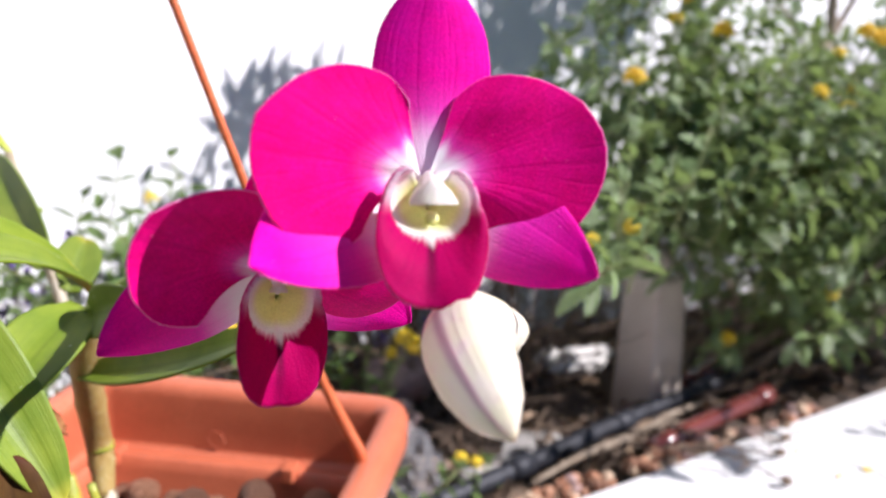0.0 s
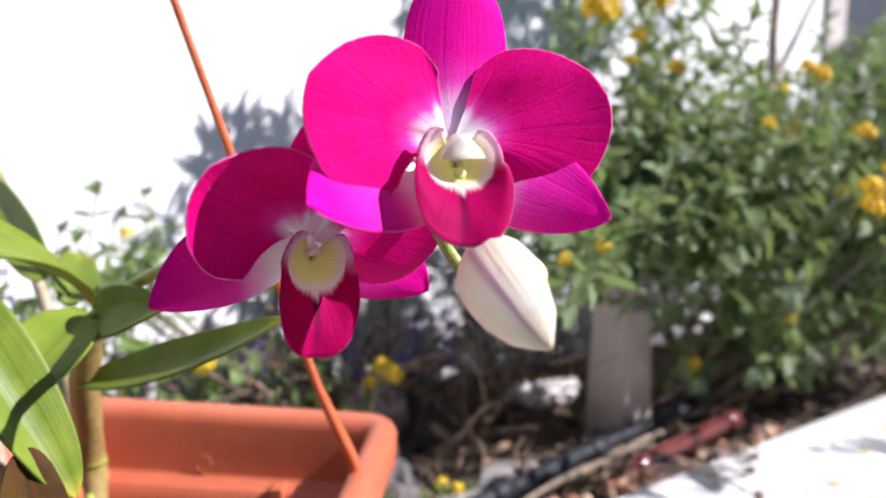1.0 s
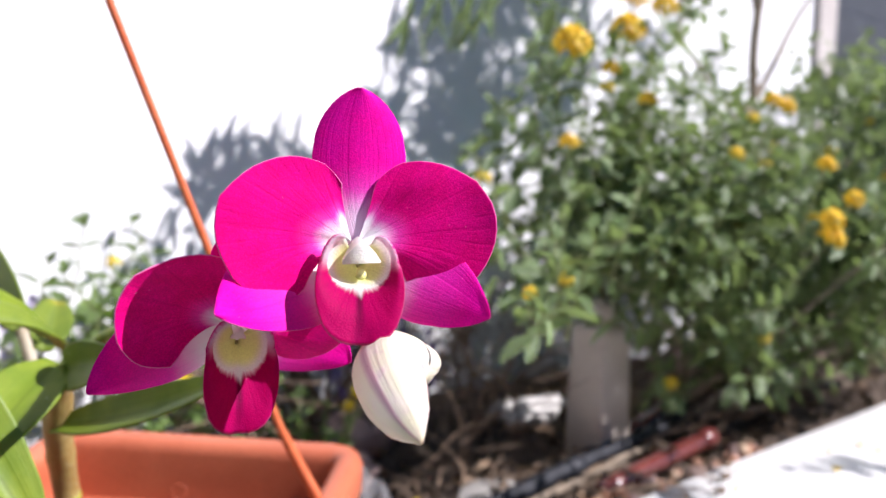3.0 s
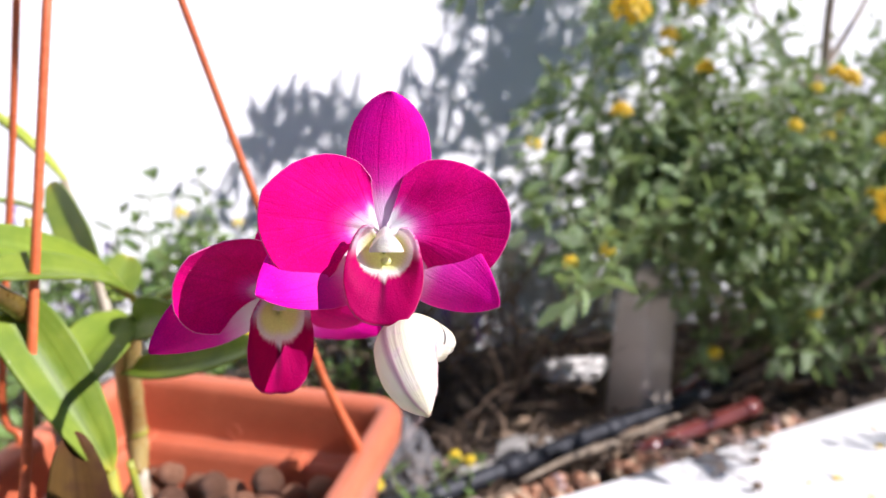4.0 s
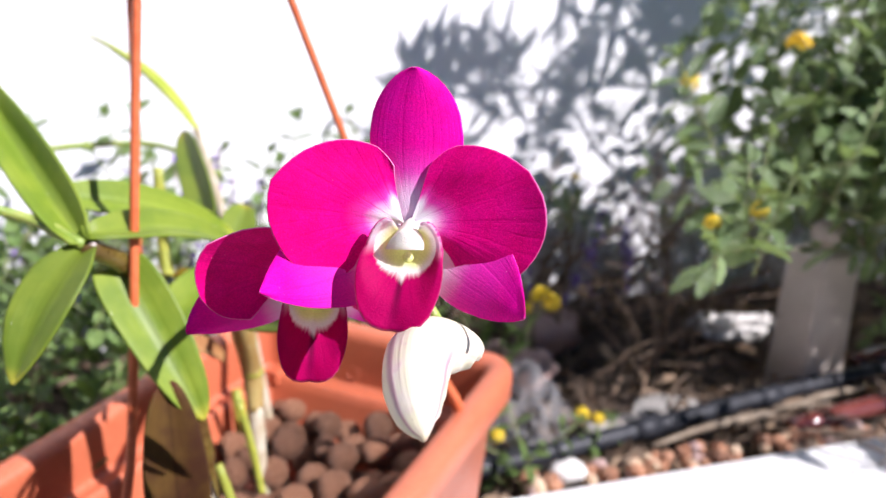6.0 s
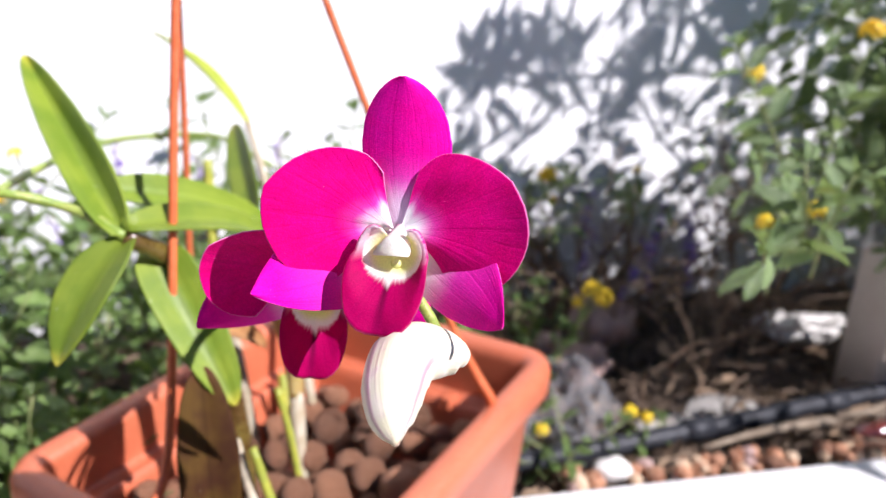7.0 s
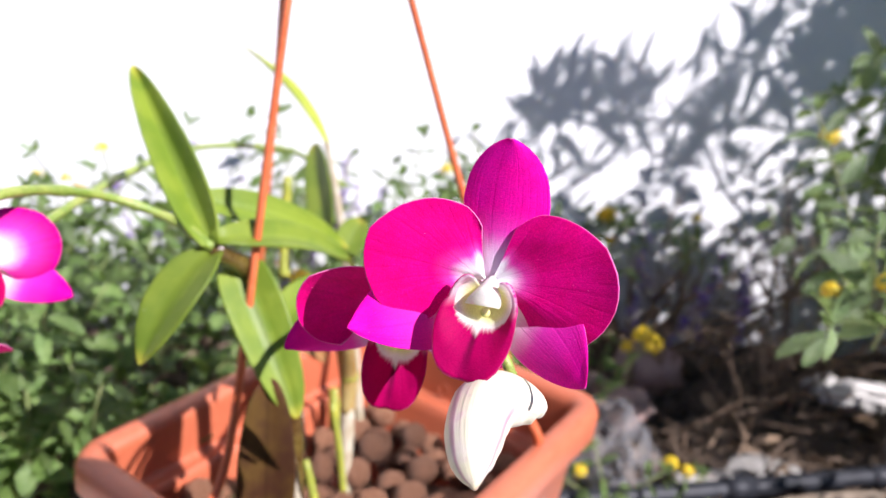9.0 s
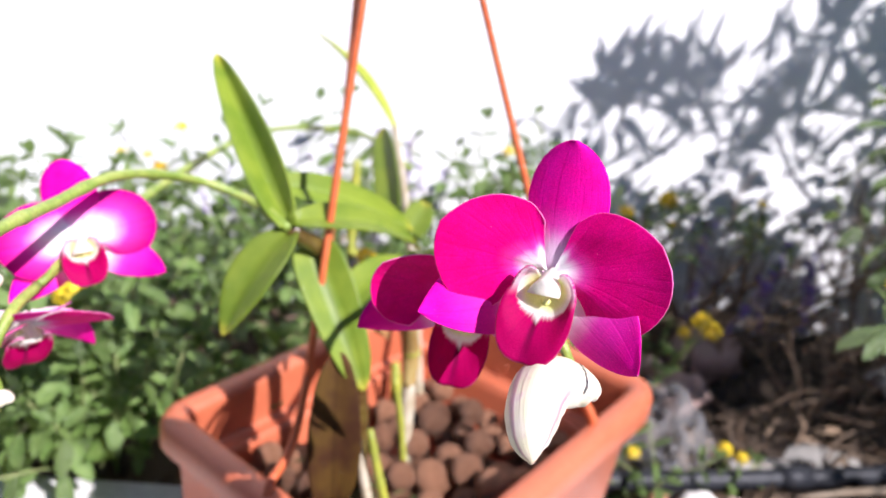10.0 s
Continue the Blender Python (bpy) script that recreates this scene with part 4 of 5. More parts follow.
def lance_mesh(name, length, width, material, curl=0.2):
    """A long smooth pointed leaf."""
    bm = bmesh.new()
    rows = []
    for i in range(7):
        s = i / 6
        h = max(0.0002, width / 2 * (s**0.6 * (1 - s) ** 0.8) / 0.5)
        rows.append([(-h, length * s, h * 0.3 - curl * length * s * s), (0, length * s, -curl * length * s * s), (h, length * s, h * 0.3 - curl * length * s * s)])
    grid(bm, rows)
    return to_mesh(name, bm, material)


def mesh_arrays(me):
    co = np.empty(len(me.vertices) * 3)
    me.vertices.foreach_get("co", co)
    return co.reshape(-1, 3), [tuple(p.vertices) for p in me.polygons]


def joined(name, sources, placements, material):
    """One mesh out of many small copies; placements: (source index, matrix)."""
    arrays = [mesh_arrays(me) for me in sources]
    verts, faces, base = [], [], 0
    for k, m in placements:
        co, fs = arrays[k]
        a = np.array(m)
        verts.append(co @ a[:3, :3].T + a[:3, 3])
        faces.extend([tuple(i + base for i in f) for f in fs])
        base += len(co)
    me = bpy.data.meshes.new(name)
    me.from_pydata(np.concatenate(verts).tolist(), [], faces)
    me.materials.append(material)
    me.polygons.foreach_set("use_smooth", [True] * len(me.polygons))
    return me


def along(origin, direction, up, size):
    """A leaf's pose: y along direction, z near up."""
    y = Vector(direction).normalized()
    z = Vector(up) - y * Vector(up).dot(y)
    z = z.normalized() if z.length > 1e-4 else Vector((1, 0, 0)).cross(y).normalized()
    x = y.cross(z)
    m = Matrix((x, y, z)).transposed().to_4x4() @ Matrix.Scale(size, 4)
    m.translation = Vector(origin)
    return m


def shoot(rng, base, direction, length, leaves, size, gap, droop=0.3, spread=0.9, first=0.15, pairs=True):
    """A leafy shoot: returns its line, and appends leaf poses in opposite pairs."""
    d = Vector(direction).normalized()
    p, line = Vector(base), [Vector(base)]
    n = max(2, int(length / gap))
    turn = rng.uniform(0, 3.14)
    for i in range(n):
        d = (d + Vector((rng.gauss(0, 0.10), rng.gauss(0, 0.10), rng.gauss(0.02, 0.08)))).normalized()
        p = p + d * gap
        line.append(p.copy())
        s = (i + 1) / n
        if s < first:
            continue
        side = d.cross(Vector((math.cos(turn), math.sin(turn), 0.3))).normalized()
        for sign in ((1, -1) if pairs else (rng.choice((1, -1)),)):
            out = (side * sign * spread + d * rng.uniform(0.2, 0.6) + Vector((0, 0, rng.uniform(-droop, 0.15)))).normalized()
            up = Vector((rng.gauss(0.15, 0.35), rng.gauss(-0.35, 0.35), 1.0))
            leaves.append(along(p + out * 0.002, out, up, size * rng.uniform(0.65, 1.15) * (1.0 - 0.45 * s)))
        turn += 1.5 + rng.uniform(-0.2, 0.2)
    for k in range(3):
        out = (d + Vector((rng.gauss(0, 0.5), rng.gauss(0, 0.5), 0.2))).normalized()
        leaves.append(along(p, out, (0, -0.4, 1), size * 0.42))
    return line


def floret_head(name, radius, material, seed, count=22):
    """A domed head of small four-lobed florets."""
    rng = random.Random(seed)
    bm = bmesh.new()
    for k in range(count):
        t = (k + 0.5) / count
        phi = k * 2.399963
        th = math.acos(1 - 1.05 * t)
        nrm = Vector((math.sin(th) * math.cos(phi), math.sin(th) * math.sin(phi), math.cos(th)))
        c = nrm * radius * rng.uniform(0.9, 1.08)
        x = nrm.orthogonal().normalized()
        y = nrm.cross(x)
        r = radius * rng.uniform(0.34, 0.46)
        mid = bm.verts.new(c - nrm * r * 0.25)
        ring = []
        spin = rng.uniform(0, 6)
        for j in range(8):
            a = spin + j * math.pi / 4
            rr = r * (1.0 if j % 2 == 0 else 0.62)
            ring.append(bm.verts.new(c + (x * math.cos(a) + y * math.sin(a)) * rr + nrm * (0.12 * r if j % 2 == 0 else 0)))
        for j in range(8):
            bm.faces.new((mid, ring[j], ring[(j + 1) % 8]))
    return to_mesh(name, bm, material)


HEADS = [floret_head("flower_head", 0.0075, YELLOW, 1), floret_head("flower_head", 0.0085, AMBER, 2, 26), floret_head("flower_head", 0.0060, YELLOW, 3, 18)]


def bush(name, label, category, base, seeds, near, leaf_mes, near_mat, many_mat, twig_mat, size, gap, heads=(), extra=0, seed=1, top=(0, -0.25, 1), wild=0.6, length=(0.06, 0.14), group="", twig_r=0.0011, pairs=True, within=None):
    """A shrub: shoots start in the given blobs and end in leaf pairs. near(p): whether a leaf is an object of its own; within(p): whether a leaf lies inside the shrub's outline."""
    rng = random.Random(seed)
    ob = thing(name, base, label, category, group)
    poses, lines = [], []
    for c, r, count in seeds:
        c = Vector(c)
        for _ in range(count):
            while True:
                q = Vector((rng.uniform(-1, 1), rng.uniform(-1, 1), rng.uniform(-1, 1)))
                if q.length < 1:
                    break
            p = c + Vector((q.x * r[0], q.y * r[1], q.z * r[2]))
            d = Vector(top) + Vector((rng.gauss(0, wild), rng.gauss(0, wild), rng.gauss(0, wild * 0.6))) + 0.8 * Vector((q.x, q.y, 0.5 * q.z))
            lines.append(shoot(rng, p, d, rng.uniform(*length), poses, size, gap, pairs=pairs))
    gap_at = Vector((0.605, 0.500, 0.256))
    lines = [ln for ln in lines if all((q - gap_at - SUN_TO * (q - gap_at).dot(SUN_TO)).length > 0.036 for q in ln)]
    if within:
        lines = [ln for ln in lines if within(ln[-1])]
    # woody stems from the base to some of the shoots
    for k in range(0, len(lines), max(1, len(lines) // 26)):
        foot = Vector(base) + Vector((rng.uniform(-0.25, 0.25) * abs(seeds[0][1][0]) * 2, rng.uniform(-0.04, 0.04), -0.01))
        tip_at = lines[k][0]
        knee = foot.lerp(tip_at, 0.5) + Vector((rng.uniform(-0.03, 0.03), rng.uniform(-0.02, 0.02), rng.uniform(-0.02, 0.02)))
        part("branch", bar([foot, knee, tip_at], [0.0034, 0.0024, 0.0014], 7, 4), twig_mat, ob)
    bm = bmesh.new()
    for ln in lines:
        tube(bm, ln[::2] + [ln[-1]], [twig_r] + [twig_r * 0.7] * (len(ln[::2])), 5, 1)
    part("shoot_mass", bm, GREENSTEM, ob, "thin green shoots", kind="stuff")
    close, rest = [], []
    for m in poses:
        p = m.translation
        # a gap in the leaves that lets the sun through to the white stones
        off = p - Vector((0.605, 0.500, 0.256))
        if (off - SUN_TO * off.dot(SUN_TO)).length < 0.036:
            continue
        if p.z < 0.40 and abs((p - RIM_C).dot(EX)) < HALF_X + 0.012 and abs((p - RIM_C).dot(EY)) < HALF_Y + 0.012:
            continue
        if within and not within(p):
            continue
        if p.y > WALL_Y - 0.012 or p.z < SOIL_Z or (p.y < LEDGE_BACK + 0.01 and p.z < LEDGE_TOP + 0.006):
            continue
        (close if near(p) and len(close) < 290 else rest).append((rng.randrange(len(leaf_mes)), m))
    for k, m in close:
        part("leaf", leaf_mes[k], near_mat, ob, m=m)
    if rest:
        part("crown", joined("crown", leaf_mes, rest, many_mat), many_mat, ob, "dense small leaves", kind="stuff")
    front = [m.translation for _, m in close + rest if m.translation.x > 0.5 and m.translation.y < 0.40 and m.translation.z > 0.33 and m.translation.y > 0.12]
    heads = list(heads) + [(tuple(rng.choice(front) + Vector((-0.01, -0.014, 0.006))), rng.choice((0, 0, 1, 2)), rng.uniform(0.55, 1.1)) for _ in range(extra)]
    for (x, y, z), kind, s in heads:
        c = Vector((x, y, z))
        low = c + Vector((rng.uniform(-0.02, 0.02), rng.uniform(0.0, 0.03), -rng.uniform(0.03, 0.05)))
        h = part("flower_head", HEADS[kind], YELLOW, ob, "small domed yellow flower head", along(c, Vector((1, 0, 0)).cross(c - low), (c - low) + Vector((-0.01, -0.03, 0.0)), s))
        part("flower_stem", bar([low, low.lerp(c, 0.6) + Vector((0.003, 0, 0.002)), c], [0.0009, 0.0008, 0.0009], 6, 3), GREENSTEM, ob)
    return ob


LANT = [leaf_mesh("leaf", 1.0, 0.62, LANTANA, 6, 0.22, 0.3), leaf_mesh("leaf", 1.0, 0.70, LANTANA, 6, 0.38, 0.18), leaf_mesh("leaf", 1.0, 0.55, LANTANA, 6, 0.08, 0.45)]
# low leaves beside the post, and sprigs that stand up at the far end
BUSH_FRINGE = [((0.80, 0.39, 0.300), (0.13, 0.03, 0.03), 42), ((1.06, 0.38, 0.585), (0.12, 0.05, 0.05), 26), ((1.25, 0.40, 0.62), (0.13, 0.06, 0.07), 26), ((1.02, 0.36, 0.30), (0.14, 0.04, 0.03), 40)]
HIGH_HEADS = [((0.472, 0.35, 0.603), 1, 1.7), ((0.541, 0.35, 0.624), 1, 1.6), ((0.549, 0.352, 0.652), 1, 1.4), ((0.605, 0.36, 0.655), 1, 1.3)]
# seeds near y 0: unseen sprays, added to throw leaf shadows on the ledge
big_bush = bush("lantana_bush", "dense lantana bush with dark leaves and yellow flower heads", "bush", (0.80, 0.43, 0.22),
     [((0.84, 0.43, 0.44), (0.34, 0.15, 0.13), 200), ((0.60, 0.40, 0.44), (0.10, 0.10, 0.07), 60), ((0.55, 0.42, 0.55), (0.08, 0.08, 0.05), 26), ((0.385, 0.285, 0.400), (0.022, 0.018, 0.018), 6), ((1.15, 0.40, 0.46), (0.30, 0.16, 0.18), 110), ((0.86, 0.36, 0.34), (0.24, 0.05, 0.07), 80), ((0.78, 0.33, 0.42), (0.22, 0.05, 0.09), 70), ((1.00, 0.25, 0.43), (0.26, 0.05, 0.07), 44), ((0.62, 0.34, 0.42), (0.10, 0.05, 0.05), 44), ((0.45, 0.34, 0.43), (0.06, 0.05, 0.03), 8), ((0.95, -0.06, 0.57), (0.28, 0.05, 0.05), 2), ((1.05, 0.27, 0.40), (0.26, 0.05, 0.10), 70), ((0.77, -0.01, 0.56), (0.05, 0.03, 0.03), 2)] + BUSH_FRINGE,
     lambda p: p.x < 0.78 and p.y < 0.42, LANT, LANTANA, LANTANA_MANY, BARK, 0.030, 0.017,
     heads=HIGH_HEADS + [((0.375, 0.262, 0.438), 0, 0.62), ((0.350, 0.268, 0.431), 0, 0.62), ((0.557, 0.187, 0.475), 1, 1.0), ((0.566, 0.19, 0.462), 1, 1.05), ((0.60, 0.19, 0.49), 1, 0.8), ((0.627, 0.35, 0.313), 2, 1.0),
            ((0.521, 0.35, 0.590), 1, 0.9), ((0.802, 0.35, 0.539), 1, 1.0), ((0.989, 0.35, 0.449), 0, 1.2), ((1.003, 0.35, 0.328), 2, 1.2), ((0.58, 0.40, 0.585), 0, 0.9), ((0.70, 0.33, 0.46), 2, 0.9), ((0.42, 0.39, 0.50), 0, 0.9), ((0.462, 0.34, 0.527), 1, 0.9), ((0.591, 0.24, 0.558), 1, 0.9), ((0.578, 0.243, 0.562), 1, 0.7), ((0.575, 0.20, 0.513), 1, 0.8)], extra=22, seed=3,
     within=lambda p: p.x > 0.375 + 0.85 * (p.y - 0.38) + 0.085 * min(1.0, max(0.0, (p.z - 0.53) / 0.05)) and p.z < 0.70)
# bare lower wood of the big bush
for pts, r in (([(0.905, 0.40, 0.225), (0.84, 0.39, 0.300), (0.757, 0.38, 0.357), (0.70, 0.375, 0.386)], [0.0060, 0.0050, 0.0042, 0.0030]), ([(0.86, 0.40, 0.24), (0.80, 0.385, 0.31), (0.73, 0.375, 0.345)], [0.0042, 0.0036, 0.0026]), ([(0.875, 0.385, 0.300), (0.935, 0.375, 0.262), (1.01, 0.365, 0.246), (1.07, 0.355, 0.252), (1.13, 0.35, 0.33)], [0.0036, 0.0052, 0.0058, 0.0060, 0.0045]), ([(1.07, 0.355, 0.252), (1.10, 0.35, 0.31), (1.20, 0.36, 0.42), (1.24, 0.37, 0.52)], [0.0050, 0.0044, 0.0034, 0.0024]), ([(1.214, 0.38, 0.484), (1.12, 0.38, 0.52), (1.042, 0.38, 0.539), (0.93, 0.38, 0.557)], [0.0034, 0.0032, 0.0028, 0.0018])):
    part("branch", bar(pts, r, 8, 5, lumps=lambda q, a: 1 + 0.08 * math.sin(2 * a + 11 * q)), BARK, big_bush)
SAGE = [leaf_mesh("leaf", 1.0, 0.58, MINT, 6, 0.25, 0.3), leaf_mesh("leaf", 1.0, 0.66, MINT, 6, 0.35, 0.2), leaf_mesh("leaf", 1.0, 0.50, MINT, 6, 0.1, 0.4)]
bush("lantana_bush", "low green lantana with small yellow heads below the white wall", "bush", (-0.16, 0.46, 0.22),
     [((-0.16, 0.44, 0.29), (0.22, 0.12, 0.07), 170), ((-0.077, 0.50, 0.38), (0.012, 0.01, 0.01), 3), ((-0.40, 0.44, 0.29), (0.18, 0.13, 0.08), 60), ((0.10, 0.53, 0.30), (0.14, 0.07, 0.06), 44), ((0.13, 0.56, 0.355), (0.11, 0.04, 0.03), 22), ((-0.14, 0.335, 0.268), (0.14, 0.03, 0.02), 80), ((-0.20, 0.30, 0.27), (0.05, 0.02, 0.012), 12)],
     lambda p: p.y < 0.46 and p.x > -0.3, SAGE, MINT, MINT_MANY, TWIG, 0.027, 0.016,
     heads=[((-0.136, 0.55, 0.402), 2, 0.7), ((-0.114, 0.55, 0.401), 2, 0.7), ((-0.078, 0.52, 0.431), 2, 0.9), ((-0.104, 0.55, 0.390), 1, 0.7), ((0.0820, 0.345, 0.3870), 0, 0.95), ((0.0770, 0.350, 0.3930), 0, 0.9), ((-0.087, 0.33, 0.367), 0, 1.2), ((-0.082, 0.42, 0.317), 2, 0.8),
            ((0.219, 0.48, 0.345), 0, 1.15), ((0.19, 0.55, 0.43), 2, 0.9), ((0.24, 0.56, 0.42), 2, 0.8)], seed=8, length=(0.05, 0.12))
bush("lantana_bush", "lantana sprigs with orange heads growing up the wall", "bush", (0.40, 0.59, 0.22),
     [((0.315, 0.575, 0.370), (0.035, 0.03, 0.03), 9), ((0.50, 0.575, 0.345), (0.10, 0.03, 0.02), 12), ((0.36, 0.575, 0.345), (0.04, 0.03, 0.03), 5)], lambda p: p.x < 0.4, LANT, LANTANA, LANTANA_MANY, TWIG, 0.022, 0.014,
     heads=[((0.306, 0.555, 0.384), 1, 0.8), ((0.343, 0.555, 0.398), 1, 0.95), ((0.35, 0.555, 0.375), 1, 0.6), ((0.432, 0.555, 0.402), 2, 0.7)], seed=15, length=(0.03, 0.06))
bush("lantana_bush", "small lantana sprig with yellow heads beside the planter", "bush", (0.33, 0.46, 0.22),
     [((0.30, 0.45, 0.265), (0.035, 0.035, 0.02), 11), ((0.20, 0.58, 0.36), (0.06, 0.03, 0.03), 8), ((0.30, 0.345, 0.235), (0.05, 0.02, 0.01), 7)], lambda p: True, SAGE, MINT, MINT_MANY, TWIG, 0.020, 0.014,
     heads=[((0.332, 0.424, 0.337), 0, 0.95), ((0.344, 0.428, 0.328), 0, 0.95), ((0.322, 0.425, 0.327), 0, 0.6), ((0.272, 0.36, 0.262), 2, 0.8), ((0.338, 0.36, 0.268), 0, 0.7), ((0.352, 0.36, 0.262), 0, 0.6)], seed=12, length=(0.03, 0.07))

# tall shrub whose crown stands above the bed and throws its shadow on the wall
LANCE = [lance_mesh("leaf", 1.0, 0.17, LANTANA, 0.10), lance_mesh("leaf", 1.0, 0.21, LANTANA, 0.3), lance_mesh("leaf", 1.0, 0.15, LANTANA, -0.05)]
rng = random.Random(21)
shrub = thing("oleander_shrub", (0.92, 0.42, 0.22), "tall shrub on brown stems with long narrow leaves", "shrub")
part("stem", bar([(0.90, 0.43, 0.21), (0.87, 0.425, 0.42), (0.860, 0.421, 0.575), (0.882, 0.42, 0.600), (0.881, 0.42, 0.70), (0.905, 0.40, 0.95)], [0.009, 0.0075, 0.0066, 0.0058, 0.005, 0.003], 9), BARK, shrub)
part("stem", bar([(0.882, 0.42, 0.600), (0.93, 0.42, 0.655), (0.978, 0.42, 0.714), (1.05, 0.40, 0.82), (1.10, 0.39, 0.95)], [0.0045, 0.0036, 0.0030, 0.0024, 0.0018], 8), BARK, shrub)
part("stem", bar([(0.857, 0.421, 0.57), (0.80, 0.42, 0.61), (0.72, 0.42, 0.668), (0.70, 0.39, 0.76), (0.66, 0.385, 0.80)], [0.0030, 0.0022, 0.0018, 0.0016, 0.0014], 8), BARK, shrub)
part("stem", bar([(0.881, 0.42, 0.70), (0.80, 0.40, 0.765), (0.66, 0.385, 0.78), (0.57, 0.37, 0.80)], [0.0028, 0.0022, 0.0017, 0.0014], 8), BARK, shrub)
poses, lines = [], []
# sprays: middle, reach, count, lean of the shoots, leaf length
LOW_SPRAYS = (((0.562, 0.40, 0.728), (0.072, 0.03, 0.030), 20, -0.15, 0.060), ((0.655, 0.40, 0.745), (0.020, 0.03, 0.040), 5, 0.25, 0.066), ((0.765, 0.39, 0.785), (0.065, 0.05, 0.055), 20, 0.30, 0.072), ((0.86, 0.40, 0.80), (0.06, 0.04, 0.06), 12, 0.2, 0.070), ((0.83, 0.40, 0.92), (0.09, 0.05, 0.08), 24, 0.3, 0.075), ((0.74, 0.42, 0.690), (0.075, 0.03, 0.018), 7, 0.9, 0.055), ((0.64, 0.40, 0.700), (0.07, 0.03, 0.012), 9, 0.8, 0.055), ((0.93, 0.38, 0.86), (0.13, 0.07, 0.10), 18, 0.1, 0.080), ((1.16, 0.38, 0.98), (0.13, 0.08, 0.12), 9, -0.2, 0.080))
HIGH_SPRAYS = (((0.785, 0.40, 0.965), (0.055, 0.05, 0.06), 44, 0.2, 0.080), ((0.87, 0.40, 1.02), (0.07, 0.05, 0.06), 40, 0.1, 0.080), ((0.97, 0.40, 0.90), (0.10, 0.05, 0.10), 60, 0.1, 0.080))
for c, r, count, lean, long in LOW_SPRAYS + HIGH_SPRAYS:
    for _ in range(count):
        q = Vector((rng.uniform(-1, 1), rng.uniform(-1, 1), rng.uniform(-1, 1)))
        p = Vector(c) + Vector((q.x * r[0] - 0.008, q.y * r[1], 0.008 + q.z * r[2]))
        lines.append(shoot(rng, p, (rng.gauss(lean, 0.35), rng.gauss(0, 0.2), 1), rng.uniform(0.035, 0.07), poses, long, 0.016, droop=-0.2, spread=0.5))
bm = bmesh.new()
for ln in lines:
    tube(bm, ln[::2] + [ln[-1]], [0.0013] * (len(ln[::2]) + 1), 5, 1)
part("shoot_mass", bm, GREENSTEM, shrub, "thin green shoots", kind="stuff")
low, high = [], []
for m in poses:
    p, t = m.translation, m @ Vector((0, 1, 0))
    keep = min(p.z, t.z) > 0.675 + 0.22 * max(0, p.x - 0.76)
    for q in (p, t):
        # the crown's outline, told by the shadow that it throws on the wall
        sx, sz = q.x + SUN_TO.x / SUN_TO.y * (WALL_Y - q.y), q.z + SUN_TO.z / SUN_TO.y * (WALL_Y - q.y)
        ragged = 0.07 * noise.noise(Vector((sx * 22, sz * 9, 0)))
        keep = keep and sx > 0.262 and sz + ragged < 0.540 + 0.42 * (sx - 0.27) + 1.5 * max(0.0, sx - 0.475 + 0.06 * noise.noise(Vector((sz * 24, sx * 10, 5))))
        keep = keep and not (abs(sz - 0.50 - 1.4 * (sx - 0.43)) < 0.013 and 0.41 < sx < 0.50)
    if keep:
        (low if len(low) < 250 else high).append((rng.randrange(3), m))
for k, m in low:
    part("leaf", LANCE[k], LANTANA, shrub, m=m)
part("crown", joined("crown", LANCE, high, LANTANA_MANY), LANTANA_MANY, shrub, "dense narrow leaves", kind="stuff")
for k, (x, z) in enumerate(((0.41, 0.640), (0.43, 0.655), (0.455, 0.65), (0.48, 0.655))):
    for j in range(7):
        d = Vector((rng.gauss(-0.1, 0.35), rng.gauss(-0.1, 0.3), -1))
        part("leaf", LANCE[j % 3], LANTANA, shrub, m=along((x + rng.gauss(0, 0.008), 0.46 + rng.gauss(0, 0.015), z + rng.uniform(-0.01, 0.02)), d, (0.2, -1, 0.3), 0.040))
part("stem", bar([(0.57, 0.37, 0.80), (0.50, 0.42, 0.73), (0.45, 0.455, 0.665)], [0.0022, 0.0018, 0.0014], 7), BARK, shrub)


# violet spikes and dry twigs
def sage_clump(base, stems, seed, height, label):
    rng = random.Random(seed)
    ob = thing("sage_clump", base, label, "plant", "sage clumps")
    for k in range(stems):
        foot = Vector(base) + Vector((rng.gauss(0, 0.03), rng.gauss(0, 0.012), 0))
        tip = foot + Vector((rng.gauss(0, 0.03), rng.gauss(-0.01, 0.015), height * rng.uniform(0.7, 1.1)))
        part("stem", bar([foot, foot.lerp(tip, 0.5) + Vector((rng.gauss(0, 0.008), rng.gauss(0, 0.005), 0)), tip], [0.0012, 0.0010, 0.0006], 5, 4), TWIG, ob)
        bm = bmesh.new()
        for j in range(26):
            s = rng.uniform(0.55, 1.0)
            p = foot.lerp(tip, s) + Vector((rng.gauss(0, 0.003), rng.gauss(0, 0.003), 0))
            bmesh.ops.create_icosphere(bm, subdivisions=1, radius=rng.uniform(0.0010, 0.0022), matrix=Matrix.Translation(p) @ Matrix.Diagonal((1, 1, 1.5, 1)))
        part("floret_mass", bm, PURPLE, ob, "tiny violet florets", kind="stuff")
    return ob


sage_clump((0.09, 0.595, 0.225), 12, 4, 0.20, "sage stems with tiny violet florets by the wall")
sage_clump((0.00, 0.60, 0.225), 7, 5, 0.19, "sage stems with tiny violet florets by the wall")
sage_clump((0.38, 0.56, 0.225), 5, 6, 0.15, "sage stems with tiny violet florets among dry twigs")
sage_clump((0.47, 0.55, 0.225), 6, 7, 0.17, "sage stems with tiny violet florets among dry twigs")


